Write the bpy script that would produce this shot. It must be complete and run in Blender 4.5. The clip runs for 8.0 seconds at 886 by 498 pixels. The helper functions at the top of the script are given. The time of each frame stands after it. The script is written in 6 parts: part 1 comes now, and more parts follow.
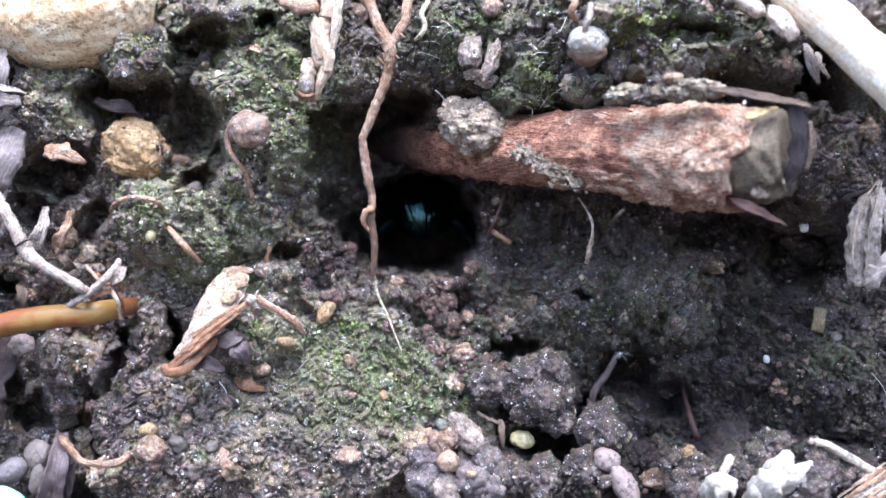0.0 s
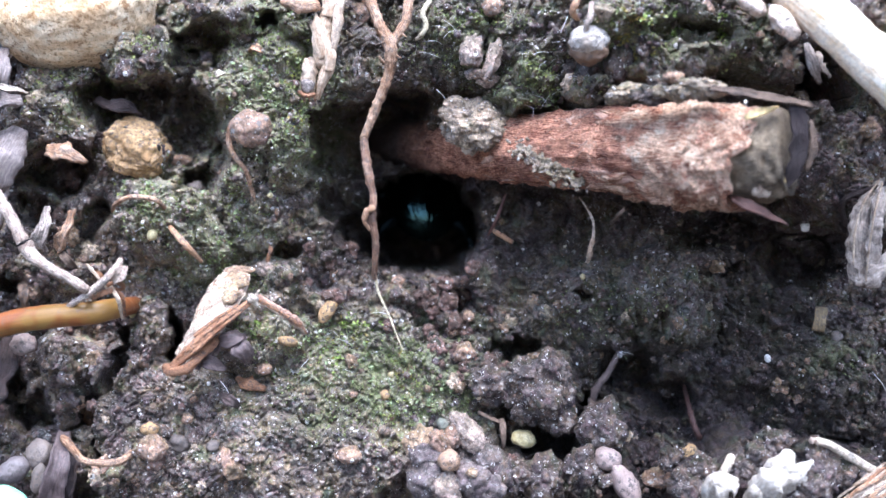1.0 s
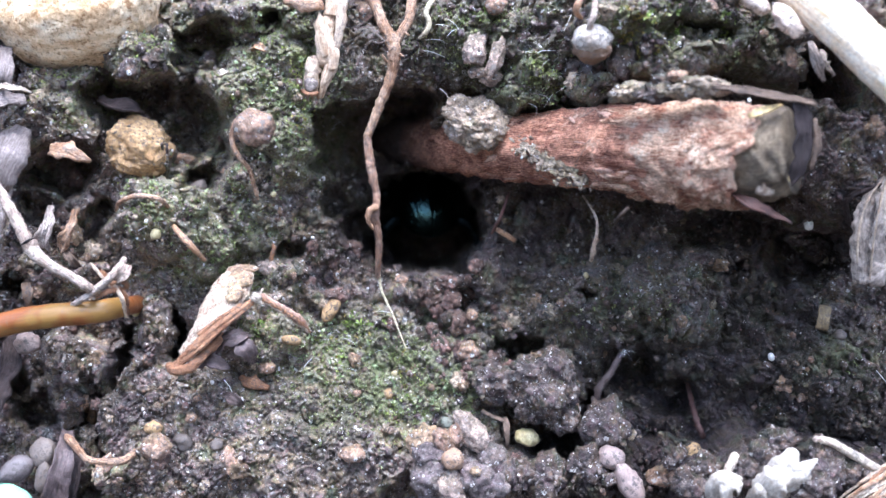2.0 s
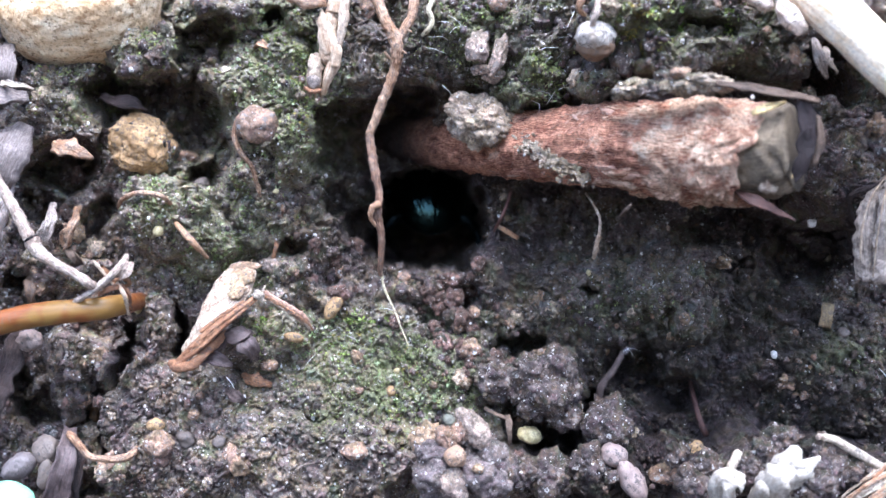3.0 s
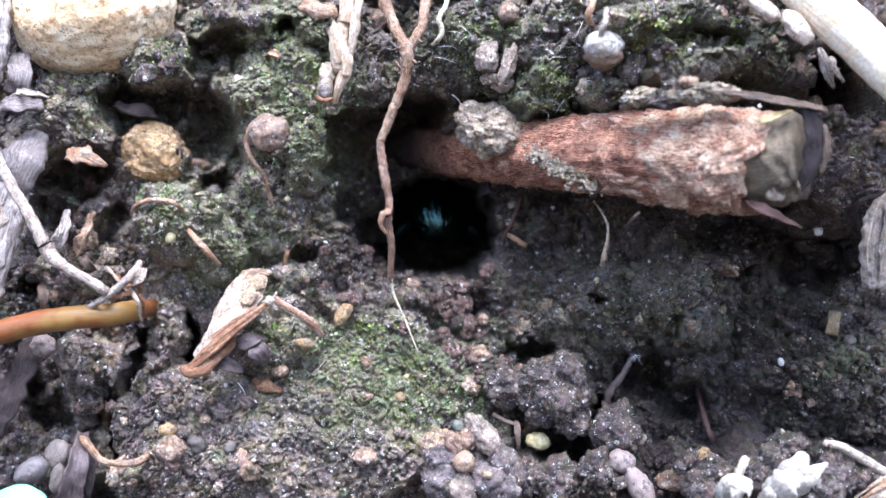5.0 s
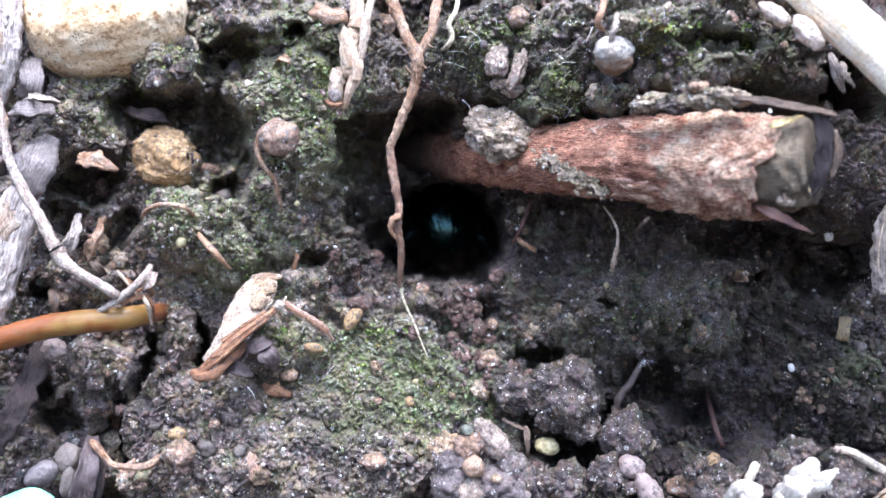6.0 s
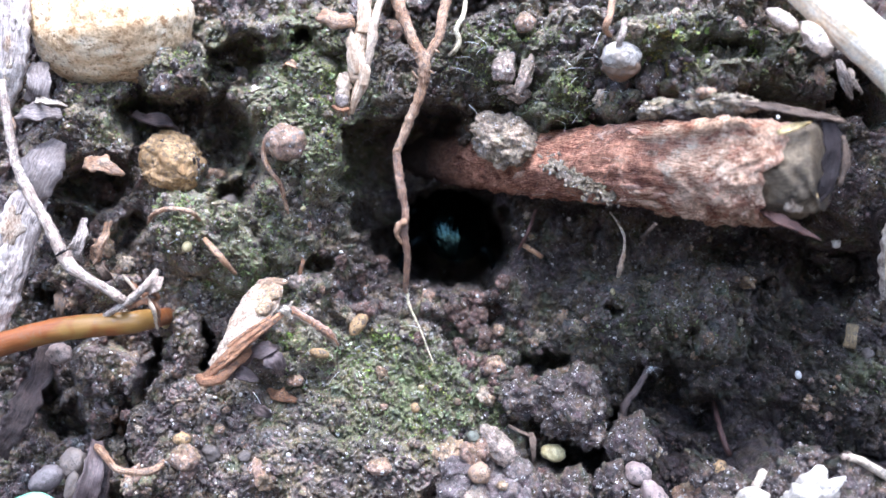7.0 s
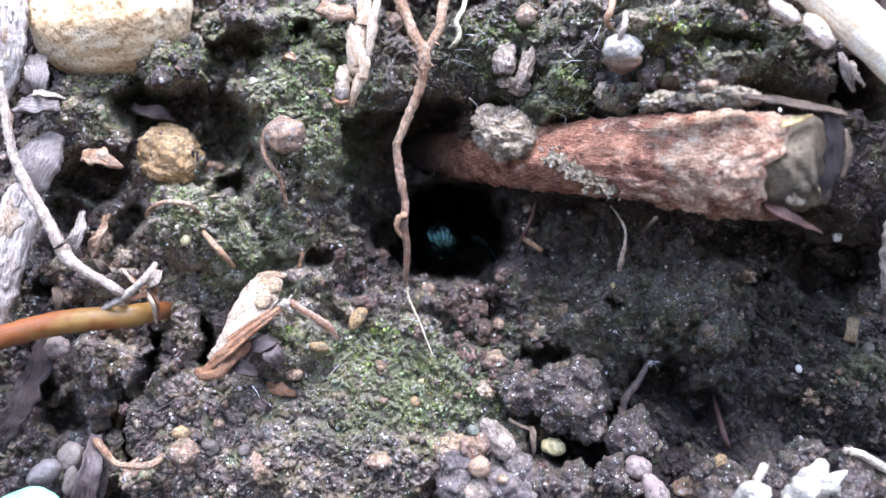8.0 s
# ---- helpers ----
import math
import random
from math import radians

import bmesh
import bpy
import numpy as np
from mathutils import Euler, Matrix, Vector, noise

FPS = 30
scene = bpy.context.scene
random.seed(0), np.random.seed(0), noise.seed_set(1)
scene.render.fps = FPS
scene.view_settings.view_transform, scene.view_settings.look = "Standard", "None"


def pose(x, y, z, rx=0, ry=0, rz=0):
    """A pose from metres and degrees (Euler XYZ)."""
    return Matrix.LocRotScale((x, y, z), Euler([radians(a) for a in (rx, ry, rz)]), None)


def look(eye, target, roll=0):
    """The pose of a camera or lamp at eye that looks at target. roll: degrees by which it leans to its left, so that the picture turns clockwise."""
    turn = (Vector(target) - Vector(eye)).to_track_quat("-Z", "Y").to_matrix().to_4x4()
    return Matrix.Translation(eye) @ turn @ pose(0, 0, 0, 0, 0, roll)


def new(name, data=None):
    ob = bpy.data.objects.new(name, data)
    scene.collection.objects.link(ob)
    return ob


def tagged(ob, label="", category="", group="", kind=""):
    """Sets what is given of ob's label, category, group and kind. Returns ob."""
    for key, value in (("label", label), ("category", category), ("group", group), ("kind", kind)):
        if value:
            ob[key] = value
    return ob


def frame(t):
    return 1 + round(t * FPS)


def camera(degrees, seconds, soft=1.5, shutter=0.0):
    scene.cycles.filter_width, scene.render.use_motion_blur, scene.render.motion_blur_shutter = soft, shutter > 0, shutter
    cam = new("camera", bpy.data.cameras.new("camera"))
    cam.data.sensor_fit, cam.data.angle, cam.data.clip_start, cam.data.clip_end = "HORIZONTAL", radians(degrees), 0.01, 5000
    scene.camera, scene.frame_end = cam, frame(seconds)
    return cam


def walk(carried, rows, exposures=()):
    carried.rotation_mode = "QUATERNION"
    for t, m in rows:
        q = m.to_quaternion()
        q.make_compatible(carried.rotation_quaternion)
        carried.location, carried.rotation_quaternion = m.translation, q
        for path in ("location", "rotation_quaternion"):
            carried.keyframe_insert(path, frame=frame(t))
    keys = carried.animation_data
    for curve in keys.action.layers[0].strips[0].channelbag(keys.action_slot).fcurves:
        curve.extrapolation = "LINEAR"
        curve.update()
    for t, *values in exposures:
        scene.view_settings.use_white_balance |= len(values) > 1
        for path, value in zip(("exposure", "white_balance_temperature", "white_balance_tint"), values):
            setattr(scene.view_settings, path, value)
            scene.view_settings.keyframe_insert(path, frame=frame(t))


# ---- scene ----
cam = camera(47.5, 8.0, soft=1.4)
MM = 0.001


def cam_pose(x, y, z, yaw, pitch, roll):
    return pose(x * MM, y * MM, z * MM, 90 + pitch, roll, yaw)


# a hand-held close-up that drifts a few millimetres back and turns about a degree
walk(cam, [
    (0.0, cam_pose(0.000, -120.000, 0.000, 0.000, 0.000, 0.000)),
    (0.5, cam_pose(0.069, -119.869, -0.026, -0.005, -0.062, 0.007)),
    (1.0, cam_pose(-0.028, -120.077, -0.065, 0.053, -0.006, 0.001)),
    (1.5, cam_pose(-0.155, -120.106, -0.058, 0.126, -0.035, 0.035)),
    (3.0, cam_pose(-0.377, -119.971, -0.287, 0.227, -0.129, 0.019)),
    (3.5, cam_pose(-0.477, -120.462, -0.555, 0.329, 0.087, -0.008)),
    (4.0, cam_pose(-0.343, -120.290, -0.344, 0.335, 0.102, -0.077)),
    (5.5, cam_pose(-1.038, -121.420, -0.856, 0.744, 0.687, -0.144)),
    (6.0, cam_pose(-1.069, -121.217, -0.851, 0.978, 0.814, -0.223)),
    (6.5, cam_pose(-1.346, -121.511, -0.937, 1.173, 1.091, -0.325)),
    (7.0, cam_pose(-1.508, -121.024, -1.138, 1.125, 1.262, -0.430)),
    (7.5, cam_pose(-2.069, -120.429, -1.229, 0.979, 1.012, -0.446)),
    (8.0, cam_pose(-1.997, -120.563, -1.285, 0.900, 0.962, -0.457)),
], exposures=[(0.0, 2.09, 5335, 13), (8.0, 2.09, 5335, 13)])
# a small lens held close: only the face of the bank is in focus
cam.data.dof.use_dof = True
cam.data.dof.focus_distance = 0.120
cam.data.dof.aperture_fstop = 22.0

# ---- light: a bright, hazy sky with a veiled sun high in front of the bank ----
SUN_UP, SUN_TURN = 63.5, 174.0
world = bpy.data.worlds.new("sky")
scene.world = world
world.use_nodes = True
wn = world.node_tree.nodes
sky = wn.new("ShaderNodeTexSky")
sky.sky_type, sky.sun_disc = "NISHITA", False
sky.sun_elevation, sky.sun_rotation = radians(SUN_UP), radians(SUN_TURN)
sky.air_density, sky.dust_density = 1.0, 3.0
world.node_tree.links.new(sky.outputs[0], wn["Background"].inputs[0])
wn["Background"].inputs[1].default_value = 0.15
lamp = bpy.data.lights.new("sun", "SUN")
lamp.energy, lamp.angle, lamp.color = 2.0, radians(36), (1.0, 0.98, 0.96)
sun = new("sun", lamp)
e, a = radians(SUN_UP), radians(SUN_TURN)
sun.matrix_world = look((math.sin(a) * math.cos(e), math.cos(a) * math.cos(e), math.sin(e)), (0, 0, 0))


# ---- materials ----
def shader(name, rough=0.7, spec=0.4):
    m = bpy.data.materials.new(name)
    m.use_nodes = True
    b = m.node_tree.nodes["Principled BSDF"]
    b.inputs["Roughness"].default_value, b.inputs["Specular IOR Level"].default_value = rough, spec
    return m, b


def node(m, kind, **values):
    n = m.node_tree.nodes.new("ShaderNode" + kind)
    for key, value in values.items():
        n.inputs[key.replace("_", " ")].default_value = value
    return n


def wire(m, a, b):
    m.node_tree.links.new(a, b)


def millimetres(m, stretch=(1, 1, 1), uv=False):
    c, s = node(m, "TexCoord"), node(m, "Mapping")
    k = 1.0 if uv else 1000.0
    s.inputs["Scale"].default_value = [k * v for v in stretch]
    wire(m, c.outputs["UV" if uv else "Object"], s.inputs["Vector"])
    return s.outputs[0]


def cloud(m, vec, size, detail=4.0, rough=0.6, warp=0.0):
    n = node(m, "TexNoise", Scale=1.0 / size, Detail=detail, Roughness=rough, Distortion=warp)
    wire(m, vec, n.inputs["Vector"])
    return n.outputs["Fac"]


def ramp(m, fac, *stops):
    r = node(m, "ValToRGB")
    el = r.color_ramp.elements
    while len(el) < len(stops):
        el.new(0.5)
    for s, (at, colour) in zip(el, stops):
        s.position = at
        s.color = (*colour, 1) if isinstance(colour, tuple) else (colour, colour, colour, 1)
    wire(m, fac, r.inputs[0])
    return r.outputs[0]


def mix(m, fac, a, b, how="MIX"):
    n = m.node_tree.nodes.new("ShaderNodeMix")
    n.data_type, n.blend_type = "RGBA", how
    for socket, v in ((n.inputs[0], fac), (n.inputs[6], a), (n.inputs[7], b)):
        if isinstance(v, (int, float)):
            socket.default_value = v
        elif isinstance(v, tuple):
            socket.default_value = (*v, 1)
        else:
            wire(m, v, socket)
    return n.outputs[2]


def times(m, a, b, how="MULTIPLY"):
    n = m.node_tree.nodes.new("ShaderNodeMath")
    n.operation = how
    for socket, v in zip(n.inputs, (a, b)):
        if isinstance(v, (int, float)):
            socket.default_value = v
        else:
            wire(m, v, socket)
    return n.outputs[0]


def relief_bump(m, b, height, mm=0.1, strength=0.8):
    n = node(m, "Bump", Strength=strength, Distance=mm * MM)
    wire(m, height, n.inputs["Height"])
    wire(m, n.outputs[0], b.inputs["Normal"])


def per_piece(m, island=False):
    return node(m, "NewGeometry").outputs["Random Per Island"] if island else node(m, "ObjectInfo").outputs["Random"]


def attribute(m, name):
    n = node(m, "Attribute")
    n.attribute_name = name
    return n.outputs["Fac"]


def soil_material(name, tones, moss=False, island=False, tinted=0.9, matt=0.42):
    m, b = shader(name, 0.62, 0.32)
    v = millimetres(m)
    tone = cloud(m, v, 4.5, 6.0, 0.66)
    fine, dust = cloud(m, v, 0.42, 6.0, 0.75), cloud(m, v, 1.3, 4.0, 0.6)
    base = ramp(m, tone, (0.32, tones[0]), (0.5, tones[1]), (0.68, tones[2]))
    base = mix(m, 0.9, base, ramp(m, fine, (0.30, 0.22), (0.47, 0.75), (0.60, 1.35), (0.74, 2.3)), "MULTIPLY")
    base = mix(m, 0.6, base, ramp(m, dust, (0.34, 0.5), (0.66, 1.5)), "MULTIPLY")
    if island:
        base = mix(m, 1.0, base, ramp(m, per_piece(m, True), (0.0, (0.6, 0.6, 0.6)), (0.7, (1.1, 1.05, 1.0)), (1.0, (1.7, 1.4, 1.2))), "MULTIPLY")
    if moss:
        # the dry mask also carries shade painted beside the burrow and under the branch
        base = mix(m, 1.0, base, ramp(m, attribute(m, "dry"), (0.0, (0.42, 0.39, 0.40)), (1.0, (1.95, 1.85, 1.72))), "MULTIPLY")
    # tints of clay, humus and ochre
    away = node(m, "VectorMath")
    away.inputs[1].default_value = (37.0, 11.0, 53.0)
    wire(m, v, away.inputs[0])
    tint = cloud(m, away.outputs[0], 3.2, 5.0, 0.62)
    base = mix(m, tinted, base, ramp(m, tint, (0.34, (0.84, 0.95, 1.08)), (0.42, (1.20, 0.90, 0.98)), (0.48, (0.98, 1.0, 0.98)), (0.54, (1.28, 0.99, 0.78)), (0.61, (0.98, 1.08, 0.68)), (0.69, (0.80, 1.05, 0.88))), "MULTIPLY")
    rusty = ramp(m, cloud(m, v, 6.0, 5.0, 0.65), (0.55, 0.0), (0.66, 1.0))
    base = mix(m, times(m, rusty, 0.3), base, mix(m, 1.0, base, (1.30, 1.0, 0.90), "MULTIPLY"))
    if moss:
        green = times(m, attribute(m, "moss"), ramp(m, cloud(m, v, 1.5, 6.0, 0.75), (0.34, 0.0), (0.60, 1.0)))
        algae = ramp(m, fine, (0.3, (0.065, 0.075, 0.030)), (0.5, (0.19, 0.21, 0.095)), (0.70, (0.40, 0.43, 0.23)))
        base = mix(m, times(m, green, 0.92), base, algae)
    # mineral grains of many tints and uneven outlines
    bent = node(m, "VectorMath")
    shake = node(m, "TexNoise", Scale=4.0, Detail=2.0)
    wire(m, v, shake.inputs["Vector"])
    scaled = node(m, "VectorMath")
    scaled.operation = "SCALE"
    scaled.inputs["Scale"].default_value = 0.45
    wire(m, shake.outputs["Color"], scaled.inputs[0])
    wire(m, v, bent.inputs[0])
    wire(m, scaled.outputs[0], bent.inputs[1])
    for size, share, tints in ((0.75, 0.86, ((0.26, 0.22, 0.19), (0.62, 0.60, 0.56))), (0.36, 0.73, ((0.17, 0.14, 0.12), (0.66, 0.63, 0.59))), (0.2, 0.76, ((0.2, 0.18, 0.17), (0.7, 0.68, 0.66)))):
        cell = node(m, "TexVoronoi", Scale=1.0 / size, Randomness=1.0)
        wire(m, bent.outputs[0], cell.inputs["Vector"])
        parts = node(m, "SeparateColor")
        wire(m, cell.outputs["Color"], parts.inputs[0])
        chosen = ramp(m, parts.outputs[0], (share, 0.0), (share + 0.02, 1.0))
        reach = times(m, times(m, parts.outputs[2], 0.35), 0.16, "ADD")
        near = times(m, reach, cell.outputs["Distance"], "GREATER_THAN")
        spot = times(m, chosen, near)
        if moss:
            # grains fade where the dry mask marks wet soil and painted shade
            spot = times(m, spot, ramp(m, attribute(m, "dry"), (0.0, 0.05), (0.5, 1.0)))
        base = mix(m, spot, base, ramp(m, parts.outputs[1], (0.0, tints[0]), (0.65, tints[0]), (1.0, tints[1])))
    wire(m, base, b.inputs["Base Color"])
    wire(m, ramp(m, cloud(m, v, 0.6, 4.0), (0.38, matt), (0.6, 0.85)), b.inputs["Roughness"])
    relief_bump(m, b, times(m, fine, cloud(m, v, 0.15, 3.0), "ADD"), 0.3, 1.0)
    return m


def soiling(m, v):
    """Clinging soil: specks and smears."""
    specks = ramp(m, cloud(m, v, 0.5, 6.0, 0.75), (0.49, 0.0), (0.56, 0.9))
    smears = ramp(m, cloud(m, v, 2.6, 5.0, 0.65), (0.38, 0.15), (0.58, 1.0))
    return times(m, specks, smears)


def stone_material(name, dark, light, rough=0.75, grain=0.5, pits=0.15, dirt=1.0):
    m, b = shader(name, rough)
    v = millimetres(m)
    big, fine = cloud(m, v, 2.6, 5.0), cloud(m, v, grain, 5.0, 0.7)
    c = ramp(m, big, (0.3, dark), (0.68, light))
    c = mix(m, 0.7, c, ramp(m, fine, (0.3, 0.45), (0.5, 0.95), (0.75, 1.45)), "MULTIPLY")
    c = mix(m, ramp(m, cloud(m, v, 0.7, 3.0), (0.62, 0.0), (0.7, 0.6)), c, tuple(k * 0.35 for k in dark))
    shift = ramp(m, per_piece(m), (0.0, 0.72), (1.0, 1.2))
    c = mix(m, 1.0, c, shift, "MULTIPLY")
    c = mix(m, times(m, soiling(m, v), dirt), c, (0.085, 0.072, 0.066))
    wire(m, c, b.inputs["Base Color"])
    relief_bump(m, b, fine, pits, 0.9)
    return m


def rock_material():
    """Pale sandstone: cream and rust-brown zones, open pores and dark grains."""
    m, b = shader("speckled_sandstone", 0.9, 0.25)
    v = millimetres(m)
    zone, grain, pore = cloud(m, v, 5.0, 6.0, 0.7), cloud(m, v, 0.32, 5.0, 0.75), cloud(m, v, 0.8, 5.0, 0.75)
    c = ramp(m, zone, (0.34, (0.44, 0.255, 0.115)), (0.47, (0.80, 0.60, 0.37)), (0.60, (0.93, 0.81, 0.60)))
    c = mix(m, 0.8, c, ramp(m, grain, (0.32, (0.50, 0.40, 0.30)), (0.48, (0.95, 0.93, 0.90)), (0.70, (1.12, 1.12, 1.12))), "MULTIPLY")
    c = mix(m, ramp(m, pore, (0.54, 0.0), (0.62, 0.9)), c, (0.27, 0.145, 0.065))
    wire(m, c, b.inputs["Base Color"])
    relief_bump(m, b, times(m, grain, pore, "SUBTRACT"), 0.25, 0.9)
    return m


def wood_material(name, dark, light, rough=0.7, along=1.2, across=0.18, patches=None, bump=0.12, dirt=0.8, pale_from=0.0, sharp=0.0):
    """Wood, bark and dry stems: the grain runs along each piece."""
    m, b = shader(name, rough)
    v = millimetres(m, (1 / across, 1 / along, 1), uv=True)
    lines = cloud(m, v, 1.0, 5.0, 0.65, 0.4)
    o = millimetres(m)
    big, fine = cloud(m, o, 2.4, 5.0), cloud(m, o, 0.35, 4.0, 0.7)
    c = ramp(m, times(m, times(m, lines, 0.6), times(m, big, 0.4), "ADD"), (0.38 + sharp, dark), (0.60 - sharp, light))
    c = mix(m, 0.75, c, ramp(m, fine, (0.3, 0.5 - 4 * sharp), (0.5, 0.95), (0.75, 1.35 + 6 * sharp)), "MULTIPLY")
    if patches:
        worn = times(m, times(m, times(m, cloud(m, o, 4.5, 6.0, 0.7), 0.45), times(m, cloud(m, o, 0.9, 6.0, 0.75), 0.35), "ADD"), times(m, lines, 0.2), "ADD")
        if pale_from:
            # the outer end has lost more of its bark's colour
            place = node(m, "SeparateXYZ")
            wire(m, millimetres(m, uv=True), place.inputs[0])
            # the burrow's shade is painted on the inner end as a near-black ramp
            inner_shade = ramp(m, times(m, place.outputs[1], 0.02), (0.36, 0.95), (0.62, 0.0))
            c = mix(m, inner_shade, c, (0.030, 0.022, 0.020))
            worn = times(m, worn, times(m, times(m, place.outputs[1], pale_from, "SUBTRACT"), 0.003), "ADD")
        c = mix(m, times(m, ramp(m, worn, (0.48 + sharp, 0.0), (0.66 - sharp, 1.0)), 0.9), c, patches)
    c = mix(m, times(m, soiling(m, o), dirt), c, (0.085, 0.072, 0.066))
    wire(m, c, b.inputs["Base Color"])
    relief_bump(m, b, times(m, lines, fine, "ADD"), bump, 1.0)
    return m


SOIL = soil_material("damp_soil", ((0.059, 0.051, 0.047), (0.111, 0.100, 0.090), (0.178, 0.163, 0.140)), moss=True)
ROCK = rock_material()
TAN_STONE = stone_material("tan_sandstone", (0.25, 0.140, 0.055), (0.52, 0.345, 0.170), 0.85, 0.4, 0.2)
BROWN_STONE = soil_material("brown_clod", ((0.175, 0.112, 0.076), (0.29, 0.195, 0.138), (0.40, 0.29, 0.215)), tinted=0.4, matt=0.5)
GREY_CLOD = soil_material("grey_clod", ((0.19, 0.142, 0.098), (0.36, 0.288, 0.208), (0.54, 0.455, 0.345)), tinted=0.25, matt=0.75)
DARK_CLOD = soil_material("dark_clod", ((0.044, 0.035, 0.033), (0.082, 0.067, 0.062), (0.130, 0.110, 0.100)))
GREY_STONE = stone_material("grey_pebble", (0.075, 0.057, 0.048), (0.21, 0.170, 0.142), 0.7, 0.5, 0.2)
PINK_STONE = stone_material("pink_pebble", (0.20, 0.138, 0.117), (0.37, 0.282, 0.245), 0.6, 0.5, 0.08)
NUT = stone_material("nut_shell", (0.32, 0.21, 0.145), (0.74, 0.62, 0.51), 0.45, 0.6, 0.05)
WHITE_STONE = stone_material("white_grain", (0.52, 0.49, 0.45), (0.78, 0.75, 0.70), 0.4, 0.6, 0.04, 0.4)
CHALK = stone_material("stained_chalk", (0.40, 0.315, 0.235), (0.70, 0.645, 0.575), 0.7, 0.6, 0.12, 0.9)
TEAL_STONE = stone_material("teal_grain", (0.09, 0.095, 0.068), (0.19, 0.195, 0.15), 0.7, 0.5, 0.2, 0.9)
YELLOW_STONE = stone_material("yellow_grain", (0.40, 0.31, 0.13), (0.64, 0.55, 0.30), 0.4, 0.6, 0.04, 0.4)
ORANGE_STONE = stone_material("orange_grain", (0.19, 0.11, 0.063), (0.36, 0.235, 0.15), 0.7, 0.5, 0.12)
RED_BARK = wood_material("red_bark", (0.17, 0.050, 0.027), (0.68, 0.335, 0.205), 0.75, 1.4, 0.16, (0.86, 0.64, 0.46), 0.55, 0.2, 52.0, 0.05)
TAN_BARK = wood_material("tan_outer_bark", (0.27, 0.112, 0.060), (0.80, 0.540, 0.365), 0.75, 1.2, 0.2, (0.94, 0.81, 0.62), 0.6, 0.25, 0.0, 0.05)
BARK_HAIR = wood_material("bark_hair", (0.18, 0.075, 0.045), (0.56, 0.36, 0.26), 0.7, 0.5, 0.3, None, 0.1, 0.4)
CRUST = soil_material("dried_crust", ((0.13, 0.105, 0.075), (0.24, 0.20, 0.14), (0.38, 0.33, 0.245)), tinted=0.4, matt=0.7)
PURPLE_CLOD = soil_material("purple_grey_clod", ((0.082, 0.065, 0.062), (0.145, 0.120, 0.113), (0.225, 0.192, 0.178)), tinted=0.4, matt=0.6)
RED_CLOD = soil_material("reddish_clod", ((0.080, 0.046, 0.038), (0.145, 0.088, 0.074), (0.225, 0.150, 0.122)), tinted=0.3)
TAN_CRUST = soil_material("tan_crust", ((0.22, 0.145, 0.085), (0.37, 0.26, 0.165), (0.52, 0.40, 0.28)), tinted=0.25, matt=0.7)
PINK_CLOD = soil_material("pink_clod", ((0.21, 0.155, 0.125), (0.34, 0.265, 0.215), (0.46, 0.375, 0.315)), tinted=0.2, matt=0.6)
STRIP_BARK = wood_material("pale_peeling_bark", (0.13, 0.092, 0.076), (0.58, 0.49, 0.425), 0.75, 2.2, 0.22, (0.70, 0.62, 0.55), 0.15, 0.5)
GREY_ROOT = wood_material("grey_brown_root", (0.034, 0.024, 0.021), (0.12, 0.085, 0.075), 0.65, 1.2, 0.18, None, 0.15, 0.2)
LILAC_BARK = wood_material("purple_grey_bark", (0.095, 0.072, 0.063), (0.30, 0.247, 0.223), 0.6, 1.6, 0.2, None, 0.2, 0.5)
LILAC_LEAF = wood_material("purple_grey_leaf", (0.040, 0.026, 0.024), (0.145, 0.104, 0.098), 0.55, 1.4, 0.3, None, 0.15, 0.5)
RED_ROOT = wood_material("dark_red_root", (0.030, 0.013, 0.010), (0.115, 0.052, 0.038), 0.6, 1.2, 0.18, None, 0.12, 0.2)
BARK_EDGE = wood_material("dark_bark", (0.035, 0.023, 0.016), (0.17, 0.115, 0.08), 0.75, 2.0, 0.25, None, 0.25, 0.2)
DARK_BARK = wood_material("blackened_bark", (0.012, 0.009, 0.009), (0.038, 0.025, 0.025), 0.7, 2.0, 0.25, None, 0.25, 0.1)
END_WOOD = wood_material("weathered_end_wood", (0.070, 0.050, 0.032), (0.27, 0.205, 0.132), 0.8, 1.5, 0.2, (0.38, 0.30, 0.195), 0.45, 0.35)
CHIP_WOOD = wood_material("dull_wood_chip", (0.13, 0.09, 0.045), (0.31, 0.225, 0.12), 0.7)
FRESH_WOOD = wood_material("fresh_wood", (0.45, 0.30, 0.10), (0.72, 0.55, 0.27), 0.6)
ROOT_BROWN = wood_material("brown_root", (0.11, 0.045, 0.022), (0.55, 0.315, 0.170), 0.6, 1.4, 0.16, (0.66, 0.50, 0.37), 0.25)
ROOT_DARK = wood_material("dark_brown_root", (0.085, 0.042, 0.027), (0.37, 0.205, 0.125), 0.6, 1.4, 0.16, (0.44, 0.32, 0.24), 0.2)
ROOT_ORANGE = wood_material("orange_root", (0.24, 0.12, 0.06), (0.50, 0.31, 0.18), 0.55)
ROOT_THREAD = wood_material("root_thread", (0.40, 0.33, 0.20), (0.66, 0.58, 0.40), 0.5)
PALE_STALK = wood_material("cream_dry_stalk", (0.30, 0.180, 0.100), (0.70, 0.555, 0.40), 0.55, 3.0, 0.5, None, 0.08, 0.35)
STRAW = wood_material("pale_dry_stem", (0.28, 0.20, 0.13), (0.72, 0.62, 0.49), 0.6, 2.4, 0.18, None, 0.15)
BLEACHED = wood_material("bleached_stick", (0.72, 0.52, 0.28), (0.98, 0.90, 0.74), 0.55, 4.0, 0.6, None, 0.06, 0.08)
